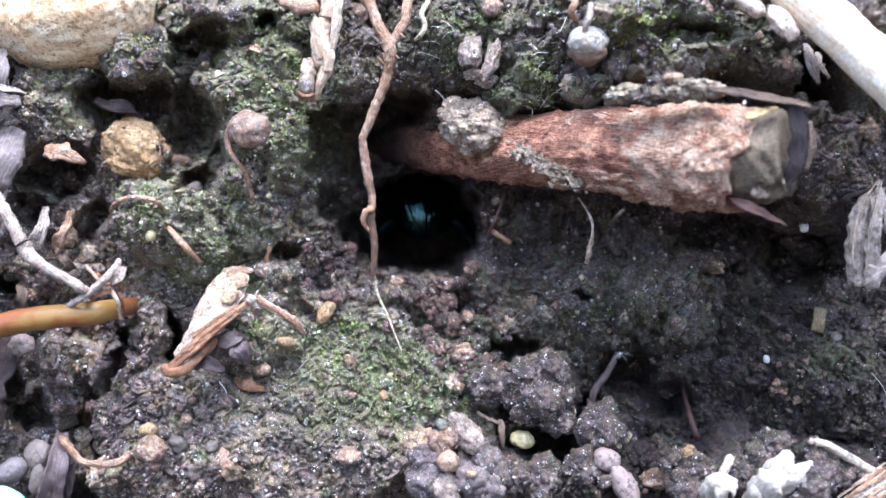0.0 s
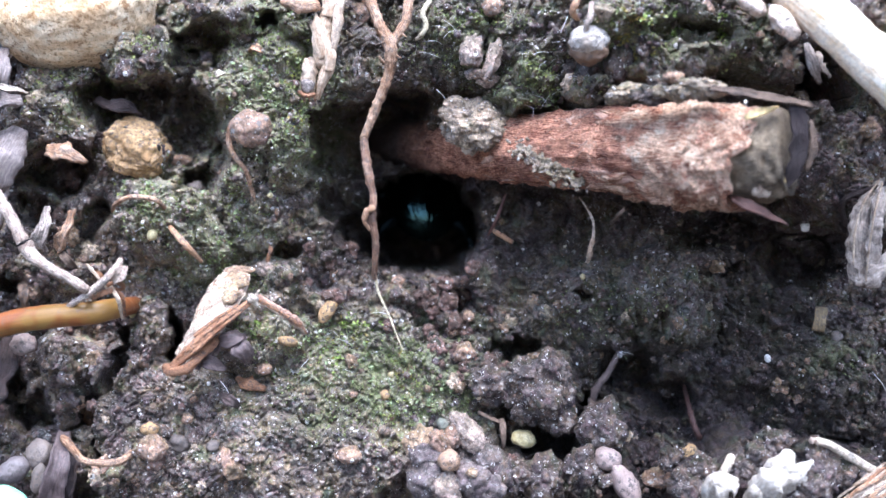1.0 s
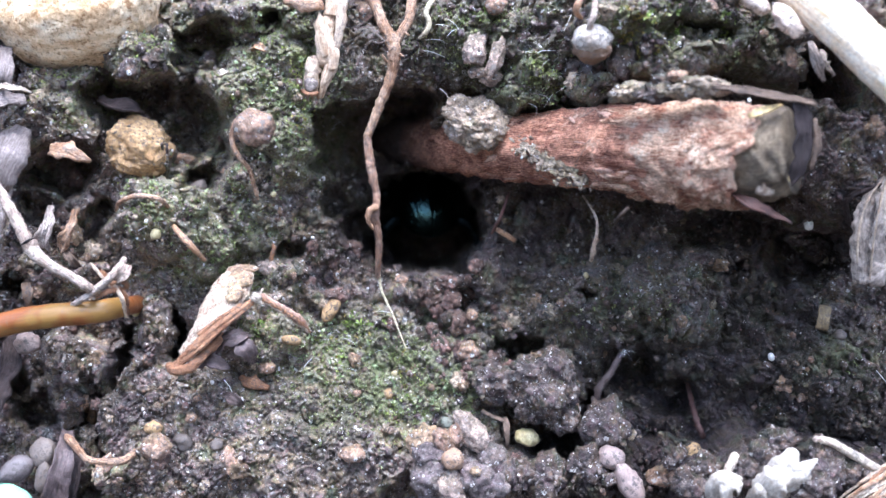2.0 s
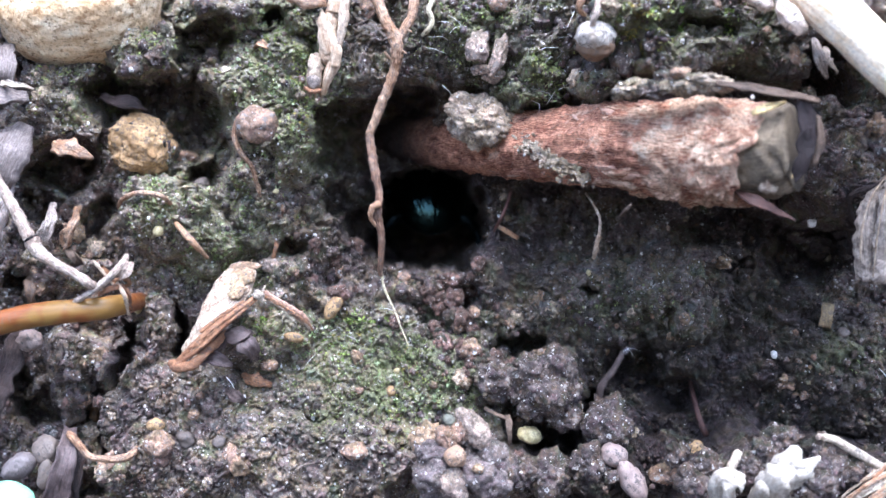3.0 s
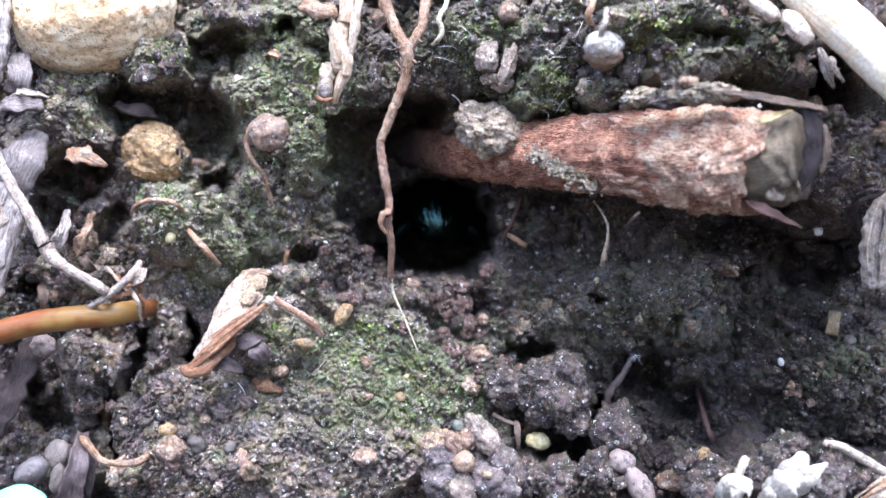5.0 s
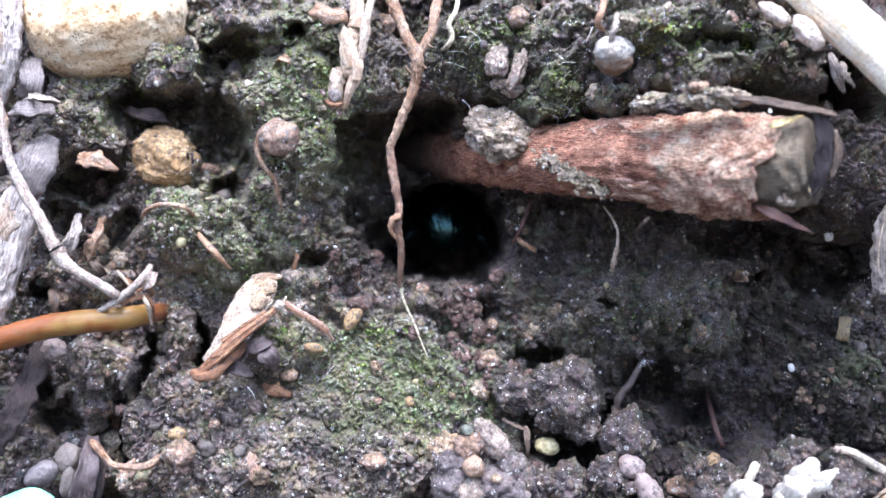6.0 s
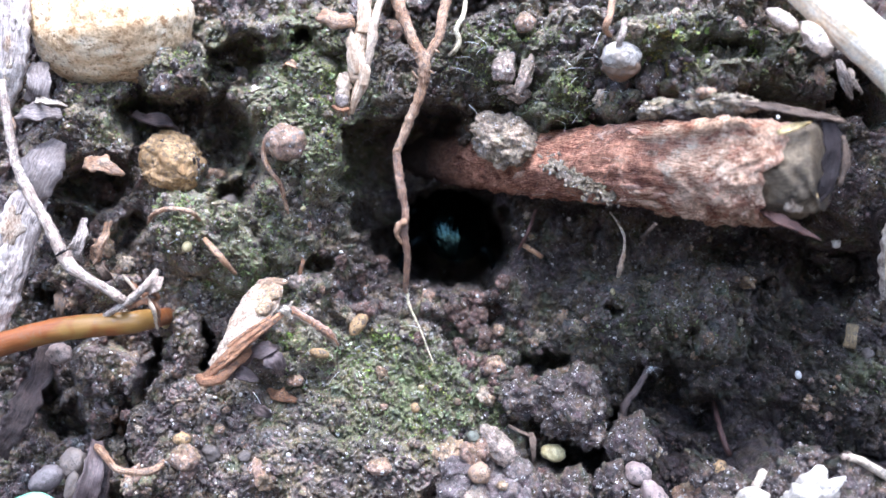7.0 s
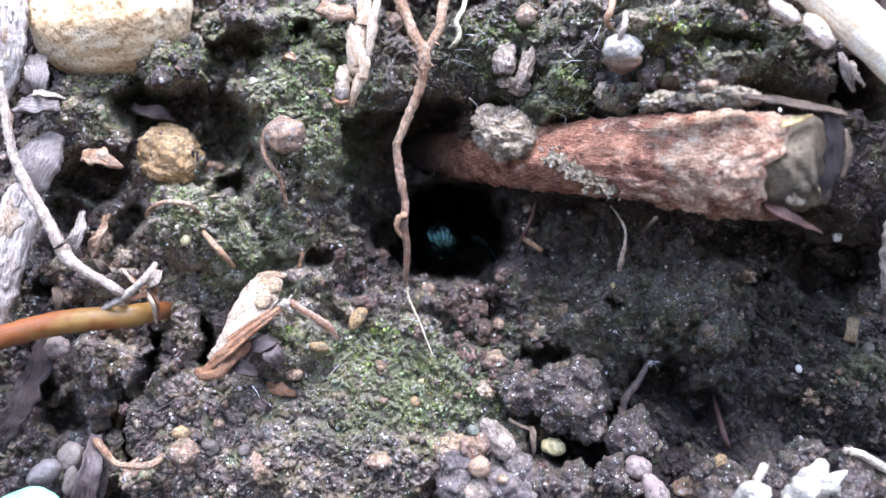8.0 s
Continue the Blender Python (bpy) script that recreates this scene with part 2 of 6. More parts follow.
GREY_TWIG = wood_material("grey_twig", (0.19, 0.115, 0.080), (0.64, 0.505, 0.40), 0.7, 1.6, 0.2, (0.74, 0.66, 0.57), 0.25)
GREY_BARK = wood_material("grey_brown_bark", (0.105, 0.072, 0.060), (0.60, 0.495, 0.425), 0.75, 2.4, 0.16, (0.74, 0.63, 0.53), 0.3)
PURPLE_CHIP = wood_material("purple_brown_chip", (0.022, 0.014, 0.012), (0.092, 0.060, 0.053), 0.6, 1.6, 0.2, None, 0.5, 0.35)
PALE_CHIP = wood_material("pale_bark_chip", (0.20, 0.118, 0.070), (0.64, 0.505, 0.375), 0.8, 0.5, 0.2, (0.74, 0.63, 0.50), 0.3, 0.4)
CHIP_EDGE = wood_material("torn_brown_fibre", (0.15, 0.055, 0.022), (0.48, 0.25, 0.13), 0.7, 2.0, 0.12, None, 0.25)
PAPER = wood_material("white_papery_husk", (0.36, 0.29, 0.22), (0.66, 0.60, 0.51), 0.6, 2.5, 0.4, None, 0.2, 0.4)
SHEATH = wood_material("papery_sheath", (0.20, 0.125, 0.075), (0.56, 0.45, 0.33), 0.55, 2.5, 0.7, None, 0.08, 0.6)
DRY_LEAF = wood_material("dry_grey_leaf", (0.19, 0.145, 0.115), (0.54, 0.455, 0.385), 0.6, 2.0, 0.16, None, 0.15)


def stem_material():
    m, b = shader("glossy_orange_stem", 0.42, 0.4)
    v = millimetres(m)
    band = ramp(m, cloud(m, v, 5.0, 2.0), (0.50, 0.0), (0.60, 1.0))
    c = ramp(m, cloud(m, millimetres(m, (2, 0.3, 1), uv=True), 1.0, 4.0), (0.3, (0.155, 0.046, 0.011)), (0.7, (0.225, 0.078, 0.020)))
    c = mix(m, times(m, band, 0.4), c, (0.28, 0.21, 0.05))
    c = mix(m, ramp(m, cloud(m, v, 0.5, 3.0), (0.58, 0.0), (0.63, 0.4)), c, (0.16, 0.10, 0.06))
    wire(m, c, b.inputs["Base Color"])
    relief_bump(m, b, cloud(m, v, 0.3, 3.0), 0.04, 0.6)
    return m


def leaf_material(name, dark, light, rough=0.45, island=True):
    m, b = shader(name, rough, 0.5)
    c = ramp(m, per_piece(m, island), (0.0, dark), (1.0, light))
    c = mix(m, 0.5, c, ramp(m, cloud(m, millimetres(m), 0.5), (0.3, 0.6), (0.7, 1.3)), "MULTIPLY")
    wire(m, c, b.inputs["Base Color"])
    b.inputs["Transmission Weight"].default_value = 0.0
    b.inputs["Subsurface Weight"].default_value = 0.15
    b.inputs["Subsurface Radius"].default_value = (0.0004, 0.0006, 0.0002)
    return m


def grain_material():
    m, b = shader("loose_mineral_grains", 0.4, 0.5)
    r = per_piece(m, True)
    c = ramp(m, r, (0.0, (0.12, 0.10, 0.09)), (0.35, (0.26, 0.20, 0.16)), (0.6, (0.36, 0.31, 0.28)), (0.85, (0.58, 0.56, 0.53)), (1.0, (0.46, 0.38, 0.24)))
    wire(m, mix(m, 0.5, c, ramp(m, cloud(m, millimetres(m), 0.3), (0.3, 0.6), (0.7, 1.3)), "MULTIPLY"), b.inputs["Base Color"])
    return m


def beetle_material(name, rough, tint):
    m, b = shader(name, rough, 0.9)
    v = millimetres(m)
    c = ramp(m, cloud(m, v, 2.0, 3.0), (0.35, tuple(k * 0.6 for k in tint)), (0.65, tint))
    wire(m, c, b.inputs["Base Color"])
    b.inputs["Metallic"].default_value = 1.0
    relief_bump(m, b, cloud(m, v, 0.9, 4.0), 0.16, 0.6)
    return m


STEM = stem_material()
MOSS = leaf_material("moss_leaves", (0.11, 0.135, 0.045), (0.36, 0.40, 0.17))
MOSS_BRIGHT = leaf_material("bright_moss_leaves", (0.12, 0.19, 0.030), (0.37, 0.46, 0.12))
MOSS_LUSH = leaf_material("lush_moss_leaves", (0.20, 0.25, 0.05), (0.50, 0.54, 0.18))
MOSS_YELLOW = leaf_material("yellow_moss_leaves", (0.19, 0.145, 0.03), (0.44, 0.36, 0.10))
MOSS_PALE = leaf_material("pale_moss_leaves", (0.20, 0.26, 0.11), (0.46, 0.52, 0.30))
MINT = leaf_material("pale_green_leaf", (0.22, 0.50, 0.33), (0.26, 0.56, 0.38), 0.4, False)
GRAINS = grain_material()
CRUMBS = soil_material("soil_crumbs", ((0.060, 0.050, 0.048), (0.11, 0.095, 0.088), (0.17, 0.145, 0.13)), island=True)
SHELL = beetle_material("blue_black_shell", 0.15, (0.031, 0.058, 0.055))
LIMB = beetle_material("black_limb", 0.5, (0.008, 0.011, 0.012))
FIBRE = leaf_material("pale_fibre", (0.45, 0.44, 0.42), (0.66, 0.65, 0.62), 0.5)

# -- bank relief (millimetres; y grows into the bank)
def scatter01(ix, iz, seed):
    h = (ix.astype(np.int64) * 374761393 + iz.astype(np.int64) * 668265263 + seed * 974634777) & 0xFFFFFFFF
    h = ((h ^ (h >> 13)) * 1274126177) & 0xFFFFFFFF
    return ((h ^ (h >> 16)) & 0xFFFFFF) / float(0xFFFFFF)


def ripple(x, z, size, seed):
    """Smooth noise from -1 to 1."""
    u, w = x / size, z / size
    i, j = np.floor(u), np.floor(w)
    f, g = u - i, w - j
    f, g = f * f * f * (f * (f * 6 - 15) + 10), g * g * g * (g * (g * 6 - 15) + 10)
    a, b = scatter01(i, j, seed), scatter01(i + 1, j, seed)
    c, d = scatter01(i, j + 1, seed), scatter01(i + 1, j + 1, seed)
    return 2 * ((a * (1 - f) + b * f) * (1 - g) + (c * (1 - f) + d * f) * g) - 1


def layers(x, z, size, seed, count=4, fade=0.55):
    out, k = 0 * x, 1.0
    for n in range(count):
        out = out + k * ripple(x + 17.3 * n, z - 9.1 * n, size / 2**n, seed + n)
        k *= fade
    return out


def lumps(x, z, size, seed):
    """Rounded crumbs packed side by side, 0 to 1."""
    u, w = x / size, z / size
    i, j = np.floor(u), np.floor(w)
    best = 0 * x
    for di in (-1, 0, 1):
        for dj in (-1, 0, 1):
            a, b = i + di, j + dj
            r = 0.35 + 0.5 * scatter01(a, b, seed + 2)
            cx, cz = a + scatter01(a, b, seed), b + scatter01(a, b, seed + 1)
            d = ((u - cx) ** 2 + (w - cz) ** 2) / r**2
            best = np.maximum(best, r * np.sqrt(np.maximum(0, 1 - d)))
    return best


def rise(v, a, b):
    s = np.clip((v - a) / (b - a), 0, 1)
    return s * s * (3 - 2 * s)


def hill(x, z, cx, cz, rx, rz):
    return np.exp(-((x - cx) / rx) ** 2 - ((z - cz) / rz) ** 2)


# clods: x, z, front y, half width, half height
CLODS_LEFT = (
    (-48.7, 18.6, 2.5, 5.8, 6.5), (-37.1, 23.6, 1.5, 7.2, 4.2), (-52.1, 13.5, 3.0, 5.2, 3.5), (-31.5, 29.2, 3.5, 5.2, 2.6), (-24.6, 29.3, 4.0, 5.2, 3.1),
    (-48.0, 29.5, 5.0, 10.5, 5.6), (-23.0, 19.0, 2.5, 6.9, 8.6), (-19.3, 12.6, 1.0, 3.9, 5.8), (-23.8, 4.9, 3.5, 5.2, 5.9), (-35.2, 3.8, 1.0, 6.1, 5.6),
    (-30.2, 0.1, 2.5, 4.1, 3.4), (-15.1, 2.5, 7.0, 4.2, 5.8), (-47.6, -3.4, 4.0, 5.9, 3.1), (-53.6, 0.1, 5.0, 4.2, 4.2), (-19.6, -5.5, 3.0, 3.5, 4.1))
CLODS_ABOVE = (
    (-11.3, 23.5, 3.0, 5.2, 5.2), (-3.7, 22.9, 3.0, 6.6, 4.3), (3.7, 25.4, -1.0, 7.3, 6.3), (9.6, 19.1, -3.0, 4.6, 3.3), (13.9, 24.6, -5.0, 7.7, 5.8),
    (20.9, 23.7, -9.0, 6.9, 4.7), (27.7, 22.1, -14.0, 7.7, 3.9), (18.0, 18.3, -8.0, 3.8, 2.2), (24.4, 25.3, -13.0, 9.6, 3.0), (-15.6, 28.6, 4.0, 4.9, 4.2),
    (45.2, 11.9, -9.0, 5.9, 8.4), (46.1, 2.1, -2.0, 4.6, 4.0), (38.4, 25.0, -9.0, 5.0, 3.7))
CLODS_RIGHT = (
    (6.8, -4.5, 7.5, 6.4, 5.7), (13.9, -7.4, 7.0, 8.5, 6.7), (21.3, -7.2, 4.0, 6.3, 5.9), (30.3, -6.0, 1.0, 8.8, 6.5), (39.9, -8.9, 3.5, 7.6, 6.2),
    (48.0, -14.4, 3.0, 9.7, 7.9), (38.7, -15.2, 4.0, 8.4, 4.9), (31.2, -13.9, 4.5, 6.3, 3.1), (11.7, -17.9, 5.5, 5.9, 4.8), (6.2, -16.9, 5.0, 2.9, 3.1),
    (14.1, -21.7, 5.0, 3.4, 2.8), (20.2, -22.3, 7.0, 3.7, 3.0))
CLODS_LOWER = (
    (-36.8, -11.2, 1.5, 2.5, 5.3), (-46.5, -13.9, 1.0, 4.1, 4.2), (-40.7, -14.6, -1.5, 2.8, 3.2), (-47.5, -20.1, 2.0, 3.1, 2.7), (-10.2, -5.9, 7.0, 3.9, 3.2),
    (-15.7, -7.6, 5.0, 5.3, 3.5), (-3.8, -5.9, 8.0, 5.3, 2.8), (-23.2, -10.7, 0.0, 7.4, 4.7), (1.8, -11.2, 7.0, 3.5, 3.5), (-34.6, -16.8, 0.0, 7.4, 3.7))
# wide, flatter swells of the slope
SLOPES = (
    (-12.1, -13.8, 3.5, 11.1, 6.6), (-1.7, -18.2, 2.5, 8.9, 7.2), (-15.2, -22.0, 1.0, 14.3, 8.1), (-31.7, -22.0, -1.0, 10.7, 8.0), (-23.9, -26.9, -3.0, 18.4, 6.6),
    (1.8, -27.1, 1.0, 6.5, 5.4), (18.7, -27.8, 1.0, 6.1, 3.1), (11.8, -28.7, -1.0, 9.4, 2.3), (26.5, -26.9, 2.5, 7.6, 3.8), (34.4, -22.2, 8.5, 9.9, 4.2),
    (49.2, -20.8, 6.0, 12.7, 3.5), (40.1, -26.2, -6.0, 10.9, 3.2), (-50.8, -28.7, 5.0, 8.4, 6.3))
# hollows: x, z, half width, half height, depth
BURROWS = (
    (-9.5, 13.2, 7.2, 6.5, 20), (-1.9, 3.2, 7.9, 7.2, 46), (-11.2, 6.8, 4.4, 3.7, 14), (-5.9, 17.0, 5.7, 3.5, 20), (-13.7, 13.5, 3.1, 5.7, 14),
    (-9.8, 1.8, 3.0, 4.4, 20), (-6.3, 0.1, 3.7, 3.0, 30))
HOLLOWS_LEFT = (
    (-1.5, 12.0, 4.0, 3.6, 16),
    (-30.7, 26.2, 3.5, 2.8, 8), (-32.5, 22.0, 2.1, 4.1, 8), (-40.2, 18.1, 6.9, 4.1, 14), (-32.1, 15.3, 4.4, 5.3, 11), (-48.4, 10.0, 4.6, 3.3, 12),
    (-28.6, 11.0, 1.8, 3.0, 9), (-31.0, 8.2, 3.0, 2.3, 9), (-22.2, 28.6, 2.3, 0.9, 9), (-44.1, 4.0, 2.7, 3.4, 7), (-51.2, 5.0, 3.4, 2.5, 6),
    (-54.0, -4.5, 1.8, 1.8, 9), (-34.2, -11.2, 1.4, 3.0, 14), (-40.9, -13.0, 1.2, 4.4, 14), (-51.6, -20.8, 3.9, 3.0, 12), (-43.3, -23.3, 1.7, 4.7, 14),
    (-54.0, -17.6, 2.4, 2.8, 10), (-45.2, -29.6, 4.2, 2.0, 9), (-19.7, 0.1, 1.8, 1.6, 6))
HOLLOWS_RIGHT = (
    (43.6, 20.6, 3.9, 3.9, 24), (28.0, 23.3, 5.7, 1.7, 5), (10.5, 17.0, 1.8, 1.1, 7), (43.6, -1.0, 5.7, 4.1, 11), (35.1, 1.8, 9.2, 2.4, 8),
    (11.0, 4.7, 8.5, 3.2, 3), (18.1, -5.2, 1.2, 0.8, 4), (26.0, -8.4, 1.6, 2.1, 4), (8.6, -12.8, 3.7, 1.4, 10), (23.2, -15.1, 3.7, 3.8, 11),
    (27.3, -18.7, 3.9, 2.8, 9), (17.4, -19.9, 1.7, 2.7, 14), (12.6, -25.4, 5.2, 3.1, 17), (16.0, -23.3, 2.1, 3.5, 12), (42.9, -23.6, 8.5, 1.1, 5),
    (36.5, -2.8, 1.3, 1.0, 5), (2.5, -7.0, 2.1, 2.1, 5), (5.4, -26.8, 1.3, 1.0, 4))


def relief(x, z, coarse=False):
    """Depth y of the bank's face at x, z."""
    wx = x + 1.0 * layers(x, z, 5.0, 3, 3) + 0.45 * ripple(x, z, 1.5, 8)
    wz = z + 1.0 * layers(x, z, 5.0, 13, 3) + 0.45 * ripple(x, z, 1.5, 18)
    y = 8.5 + 1.2 * ripple(x, z, 16.0, 2)
    y = y - 17.0 * rise(wx, 6, 26) * rise(wz, 15, 20)
    y = y - 8.0 * rise(wx, 38, 48) * rise(wz, -3, 6)
    y = y + 4.0 * hill(wx, wz, 13, 3, 18, 7)
    y = y - 4.0 * rise(-wz, 19, 32) * (1 - rise(wx, 4, 12))
    y = y - 9.0 * hill(wx, wz, 38, -31, 14, 6)
    for group, bulge in ((CLODS_LEFT, 7.0), (CLODS_ABOVE, 6.0), (CLODS_RIGHT, 6.5), (CLODS_LOWER, 6.0), (SLOPES, 3.5)):
        for cx, cz, front, rx, rz in group:
            d = ((wx - cx) / rx) ** 2 + ((wz - cz) / rz) ** 2
            dome = front + bulge * (1 - np.sqrt(np.maximum(0, 1 - 0.97 * d))) + 25 * np.maximum(0, d - 1)
            k = 1.1
            h = np.clip(0.5 + 0.5 * (y - dome) / k, 0, 1)
            y = y * (1 - h) + dome * h - k * h * (1 - h)
    inside = 0 * x
    for group in (BURROWS, HOLLOWS_LEFT, HOLLOWS_RIGHT):
        for cx, cz, rx, rz, deep in group:
            d = np.sqrt(((wx - cx) / rx) ** 2 + ((wz - cz) / rz) ** 2)
            dug = rise(1 - d, -0.08, 0.4)
            inside = np.maximum(inside, dug)
            y = np.maximum(y, np.minimum(y, 8.0) + deep * dug)
    y = y - inside * (3.2 * lumps(wx, wz, 3.4, 55) + 2.4 * lumps(wx, wz, 1.8, 57) - 1.6)
    calm = 0.6 + 0.4 * rise(layers(x, z, 14.0, 31, 2), -0.5, 0.4)
    calm = calm * (1 - 0.66 * hill(x, z, -20, -22, 24, 12))
    y = y - 0.9 * layers(x, z, 5.0, 41, 3)
    y = y - calm * (1.6 * lumps(wx, wz, 7.0, 47) + 2.2 * lumps(wx, wz, 3.6, 51)) + 1.9
    if coarse:
        return y
    y = y - calm * 1.25 * lumps(x + 3, z + 0.3 * ripple(x, z, 1.5, 9), 2.1, 61)
    y = y - calm * 0.5 * layers(x, z, 1.5, 95, 4, 0.68)
    y = y - calm * 0.95 * lumps(wx, z, 1.0, 71) - 0.8 * lumps(x, wz, 0.5, 81) - 0.36 * layers(x, z, 0.45, 91, 2)
    return y + 1.4


def widened(y):
    """The hollows widen inwards, so that their rims overhang."""
    return 1 + np.clip(y - 6, 0, 60) / 126 * 0.97


# -- end of relief
MOSSY = (
    (-44.8, 19.9, 5.39, 4.71, 0.9), (-22.5, 19.6, 7.41, 8.08, 1.15), (-17.4, 16.9, 4.04, 8.08, 1.2), (-21.5, 27.5, 6.73, 4.04, 0.8), (-35.9, 26.1, 5.39, 3.37, 0.6),
    (-11.1, -11.5, 7.41, 4.04, 1.0), (-0.9, -17.4, 8.08, 5.39, 1.1), (10.2, 18.9, 6.06, 3.37, 0.9), (20.5, 24.6, 4.71, 4.04, 1.0),
    (2.4, 25.9, 8.08, 4.04, 0.9), (30.1, 22.7, 10.10, 4.71, 0.5), (-26.1, 1.4, 6.06, 6.06, 0.85), (-35.6, 6.2, 5.39, 4.71, 0.85), (-30.2, -3.3, 6.06, 3.37, 0.6),
    (-22.5, -10.7, 4.04, 2.69, 0.6), (21.5, -8.1, 12.12, 4.71, 0.35), (-15.1, -18.8, 13.47, 5.39, 0.45), (49.7, -13.6, 5.39, 2.69, 0.6))


def mossiness(x, z):
    out = 0 * x
    for cx, cz, rx, rz, k in MOSSY:
        out = out + k * hill(x, z, cx, cz, rx, rz)
    return out


def dryness_and_shade(x, z):
    """Dry soil at left and lower parts; wet below the branch, with shade painted there and beside the burrow."""
    # the upper right is painted lighter, making up for the stick's shadow and haze
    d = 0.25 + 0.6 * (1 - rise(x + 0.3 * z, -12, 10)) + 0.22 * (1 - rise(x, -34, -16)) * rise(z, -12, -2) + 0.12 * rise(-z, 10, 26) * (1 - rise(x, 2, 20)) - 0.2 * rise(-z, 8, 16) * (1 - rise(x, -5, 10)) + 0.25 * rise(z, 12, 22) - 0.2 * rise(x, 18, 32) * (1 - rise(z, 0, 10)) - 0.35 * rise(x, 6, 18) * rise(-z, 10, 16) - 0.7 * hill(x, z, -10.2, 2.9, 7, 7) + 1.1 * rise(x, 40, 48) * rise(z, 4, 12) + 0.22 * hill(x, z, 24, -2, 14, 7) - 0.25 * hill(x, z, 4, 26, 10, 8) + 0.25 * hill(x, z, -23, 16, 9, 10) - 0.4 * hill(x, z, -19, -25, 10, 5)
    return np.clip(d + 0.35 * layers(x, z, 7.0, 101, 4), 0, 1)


# ---- building helpers: shapes are in millimetres of the place ----
class Shape:
    def __init__(self):
        self.verts, self.faces, self.uvs = [], [], []

    def add(self, verts, faces, uvs):
        n = len(self.verts)
        self.verts += [tuple(v) for v in verts]
        self.uvs += [tuple(u) for u in uvs]
        self.faces += [tuple(n + i for i in f) for f in faces]
        return self

    def mesh(self, name, material, origin):
        me = bpy.data.meshes.new(name)
        o = Vector(origin)
        me.from_pydata([((Vector(v) - o) * MM) for v in self.verts], [], self.faces)
        layer = me.uv_layers.new(name="grain")
        corner = np.empty(len(me.loops), dtype=np.int32)
        me.loops.foreach_get("vertex_index", corner)
        layer.data.foreach_set("uv", np.array(self.uvs, dtype=np.float32)[corner].ravel())
        me.shade_smooth()
        me.materials.append(material)
        return me


def middle(shape):
    return Vector(np.array(shape.verts).mean(0))


def thing(name, at, label, category, group=""):
    ob = tagged(new(name), label, category, group)
    ob.location = Vector(at) * MM
    return ob


def part(name, shape, material, parent, label=""):
    origin = Vector(parent.location) / MM
    if parent.parent:
        origin = origin + Vector(parent.parent.location) / MM
    ob = new(name, shape.mesh(name, material, origin))
    ob.parent = parent
    return tagged(ob, label)


def single(name, shape, material, label, category, group="", kind=""):
    at = middle(shape)
    ob = new(name, shape.mesh(name, material, at))
    ob.location = at * MM
    return tagged(ob, label, category, group, kind)


def rough_at(p, size, seed):
    return noise.fractal(Vector(p) / size + Vector((seed * 7.31, seed * 3.17, seed)), 0.8, 2.0, 4)


def curve_points(points, step):
    """Points on a smooth line through the given ones; each carries its radius."""
    p = [np.array(q, float) for q in points]
    p = [2 * p[0] - p[1]] + p + [2 * p[-1] - p[-2]]
    out = []
    for k in range(1, len(p) - 2):
        n = max(2, int(np.linalg.norm(p[k + 1][:3] - p[k][:3]) / step))
        for s in range(n):
            t = s / n
            out.append(0.5 * (2 * p[k] + (p[k + 1] - p[k - 1]) * t + (2 * p[k - 1] - 5 * p[k] + 4 * p[k + 1] - p[k + 2]) * t**2 + (3 * p[k] - p[k - 1] - 3 * p[k + 1] + p[k + 2]) * t**3))
    out.append(p[-2])
    return np.array(out)


def tube(points, sides=14, step=0.6, wear=0.12, flat=1.0, seed=1, tip=0.35, size=1.2):
    """A root, twig or stem through points (x, y, z) with radii; wear is its uneven radius."""
    line = curve_points([(*p, r) for p, r in points], step)
    s, length, side = Shape(), 0.0, Vector((0.3, 1, 0.1))
    rings, verts, uvs, faces = len(line), [], [], []
    for k, (x, y, z, r) in enumerate(line):
        ahead = Vector(line[min(k + 1, rings - 1)][:3]) - Vector(line[max(k - 1, 0)][:3])
        ahead.normalize()
        side = (side - ahead * side.dot(ahead)).normalized()
        up = ahead.cross(side)
        if k:
            length += float(np.linalg.norm(line[k][:3] - line[k - 1][:3]))
        for n in range(sides):
            a = 2 * math.pi * n / sides
            d = side * math.cos(a) * flat + up * math.sin(a)
            q = Vector((x, y, z)) + d * r
            q += d * r * wear * (1.8 * rough_at(q, max(size * r, 0.3), seed) + 0.9 * rough_at(q, max(0.35 * r, 0.15), seed + 3))
            verts.append(q)
            uvs.append((r * 2 * abs((n / sides) * 2 - 1) * 3, length))
    for k in range(rings - 1):
        for n in range(sides):
            m = (n + 1) % sides
            faces.append((k * sides + n, k * sides + m, (k + 1) * sides + m, (k + 1) * sides + n))
    for k, sign in ((0, -1), (rings - 1, 1)):
        d = Vector(line[k][:3]) - Vector(line[k - sign][:3])
        verts.append(Vector(line[k][:3]) + d.normalized() * line[k][3] * tip)
        uvs.append((0.0, length * (sign > 0)))
        for n in range(sides):
            f = (k * sides + n, k * sides + (n + 1) % sides, len(verts) - 1)
            faces.append(f if sign > 0 else f[::-1])
    return s.add(verts, faces, uvs)


BALLS = {}


def ball(level):
    if level not in BALLS:
        bm = bmesh.new()
        bmesh.ops.create_icosphere(bm, subdivisions=level, radius=1)
        bm.verts.index_update()
        BALLS[level] = ([v.co.copy() for v in bm.verts], [tuple(v.index for v in f.verts) for f in bm.faces])
        bm.free()
    return BALLS[level]


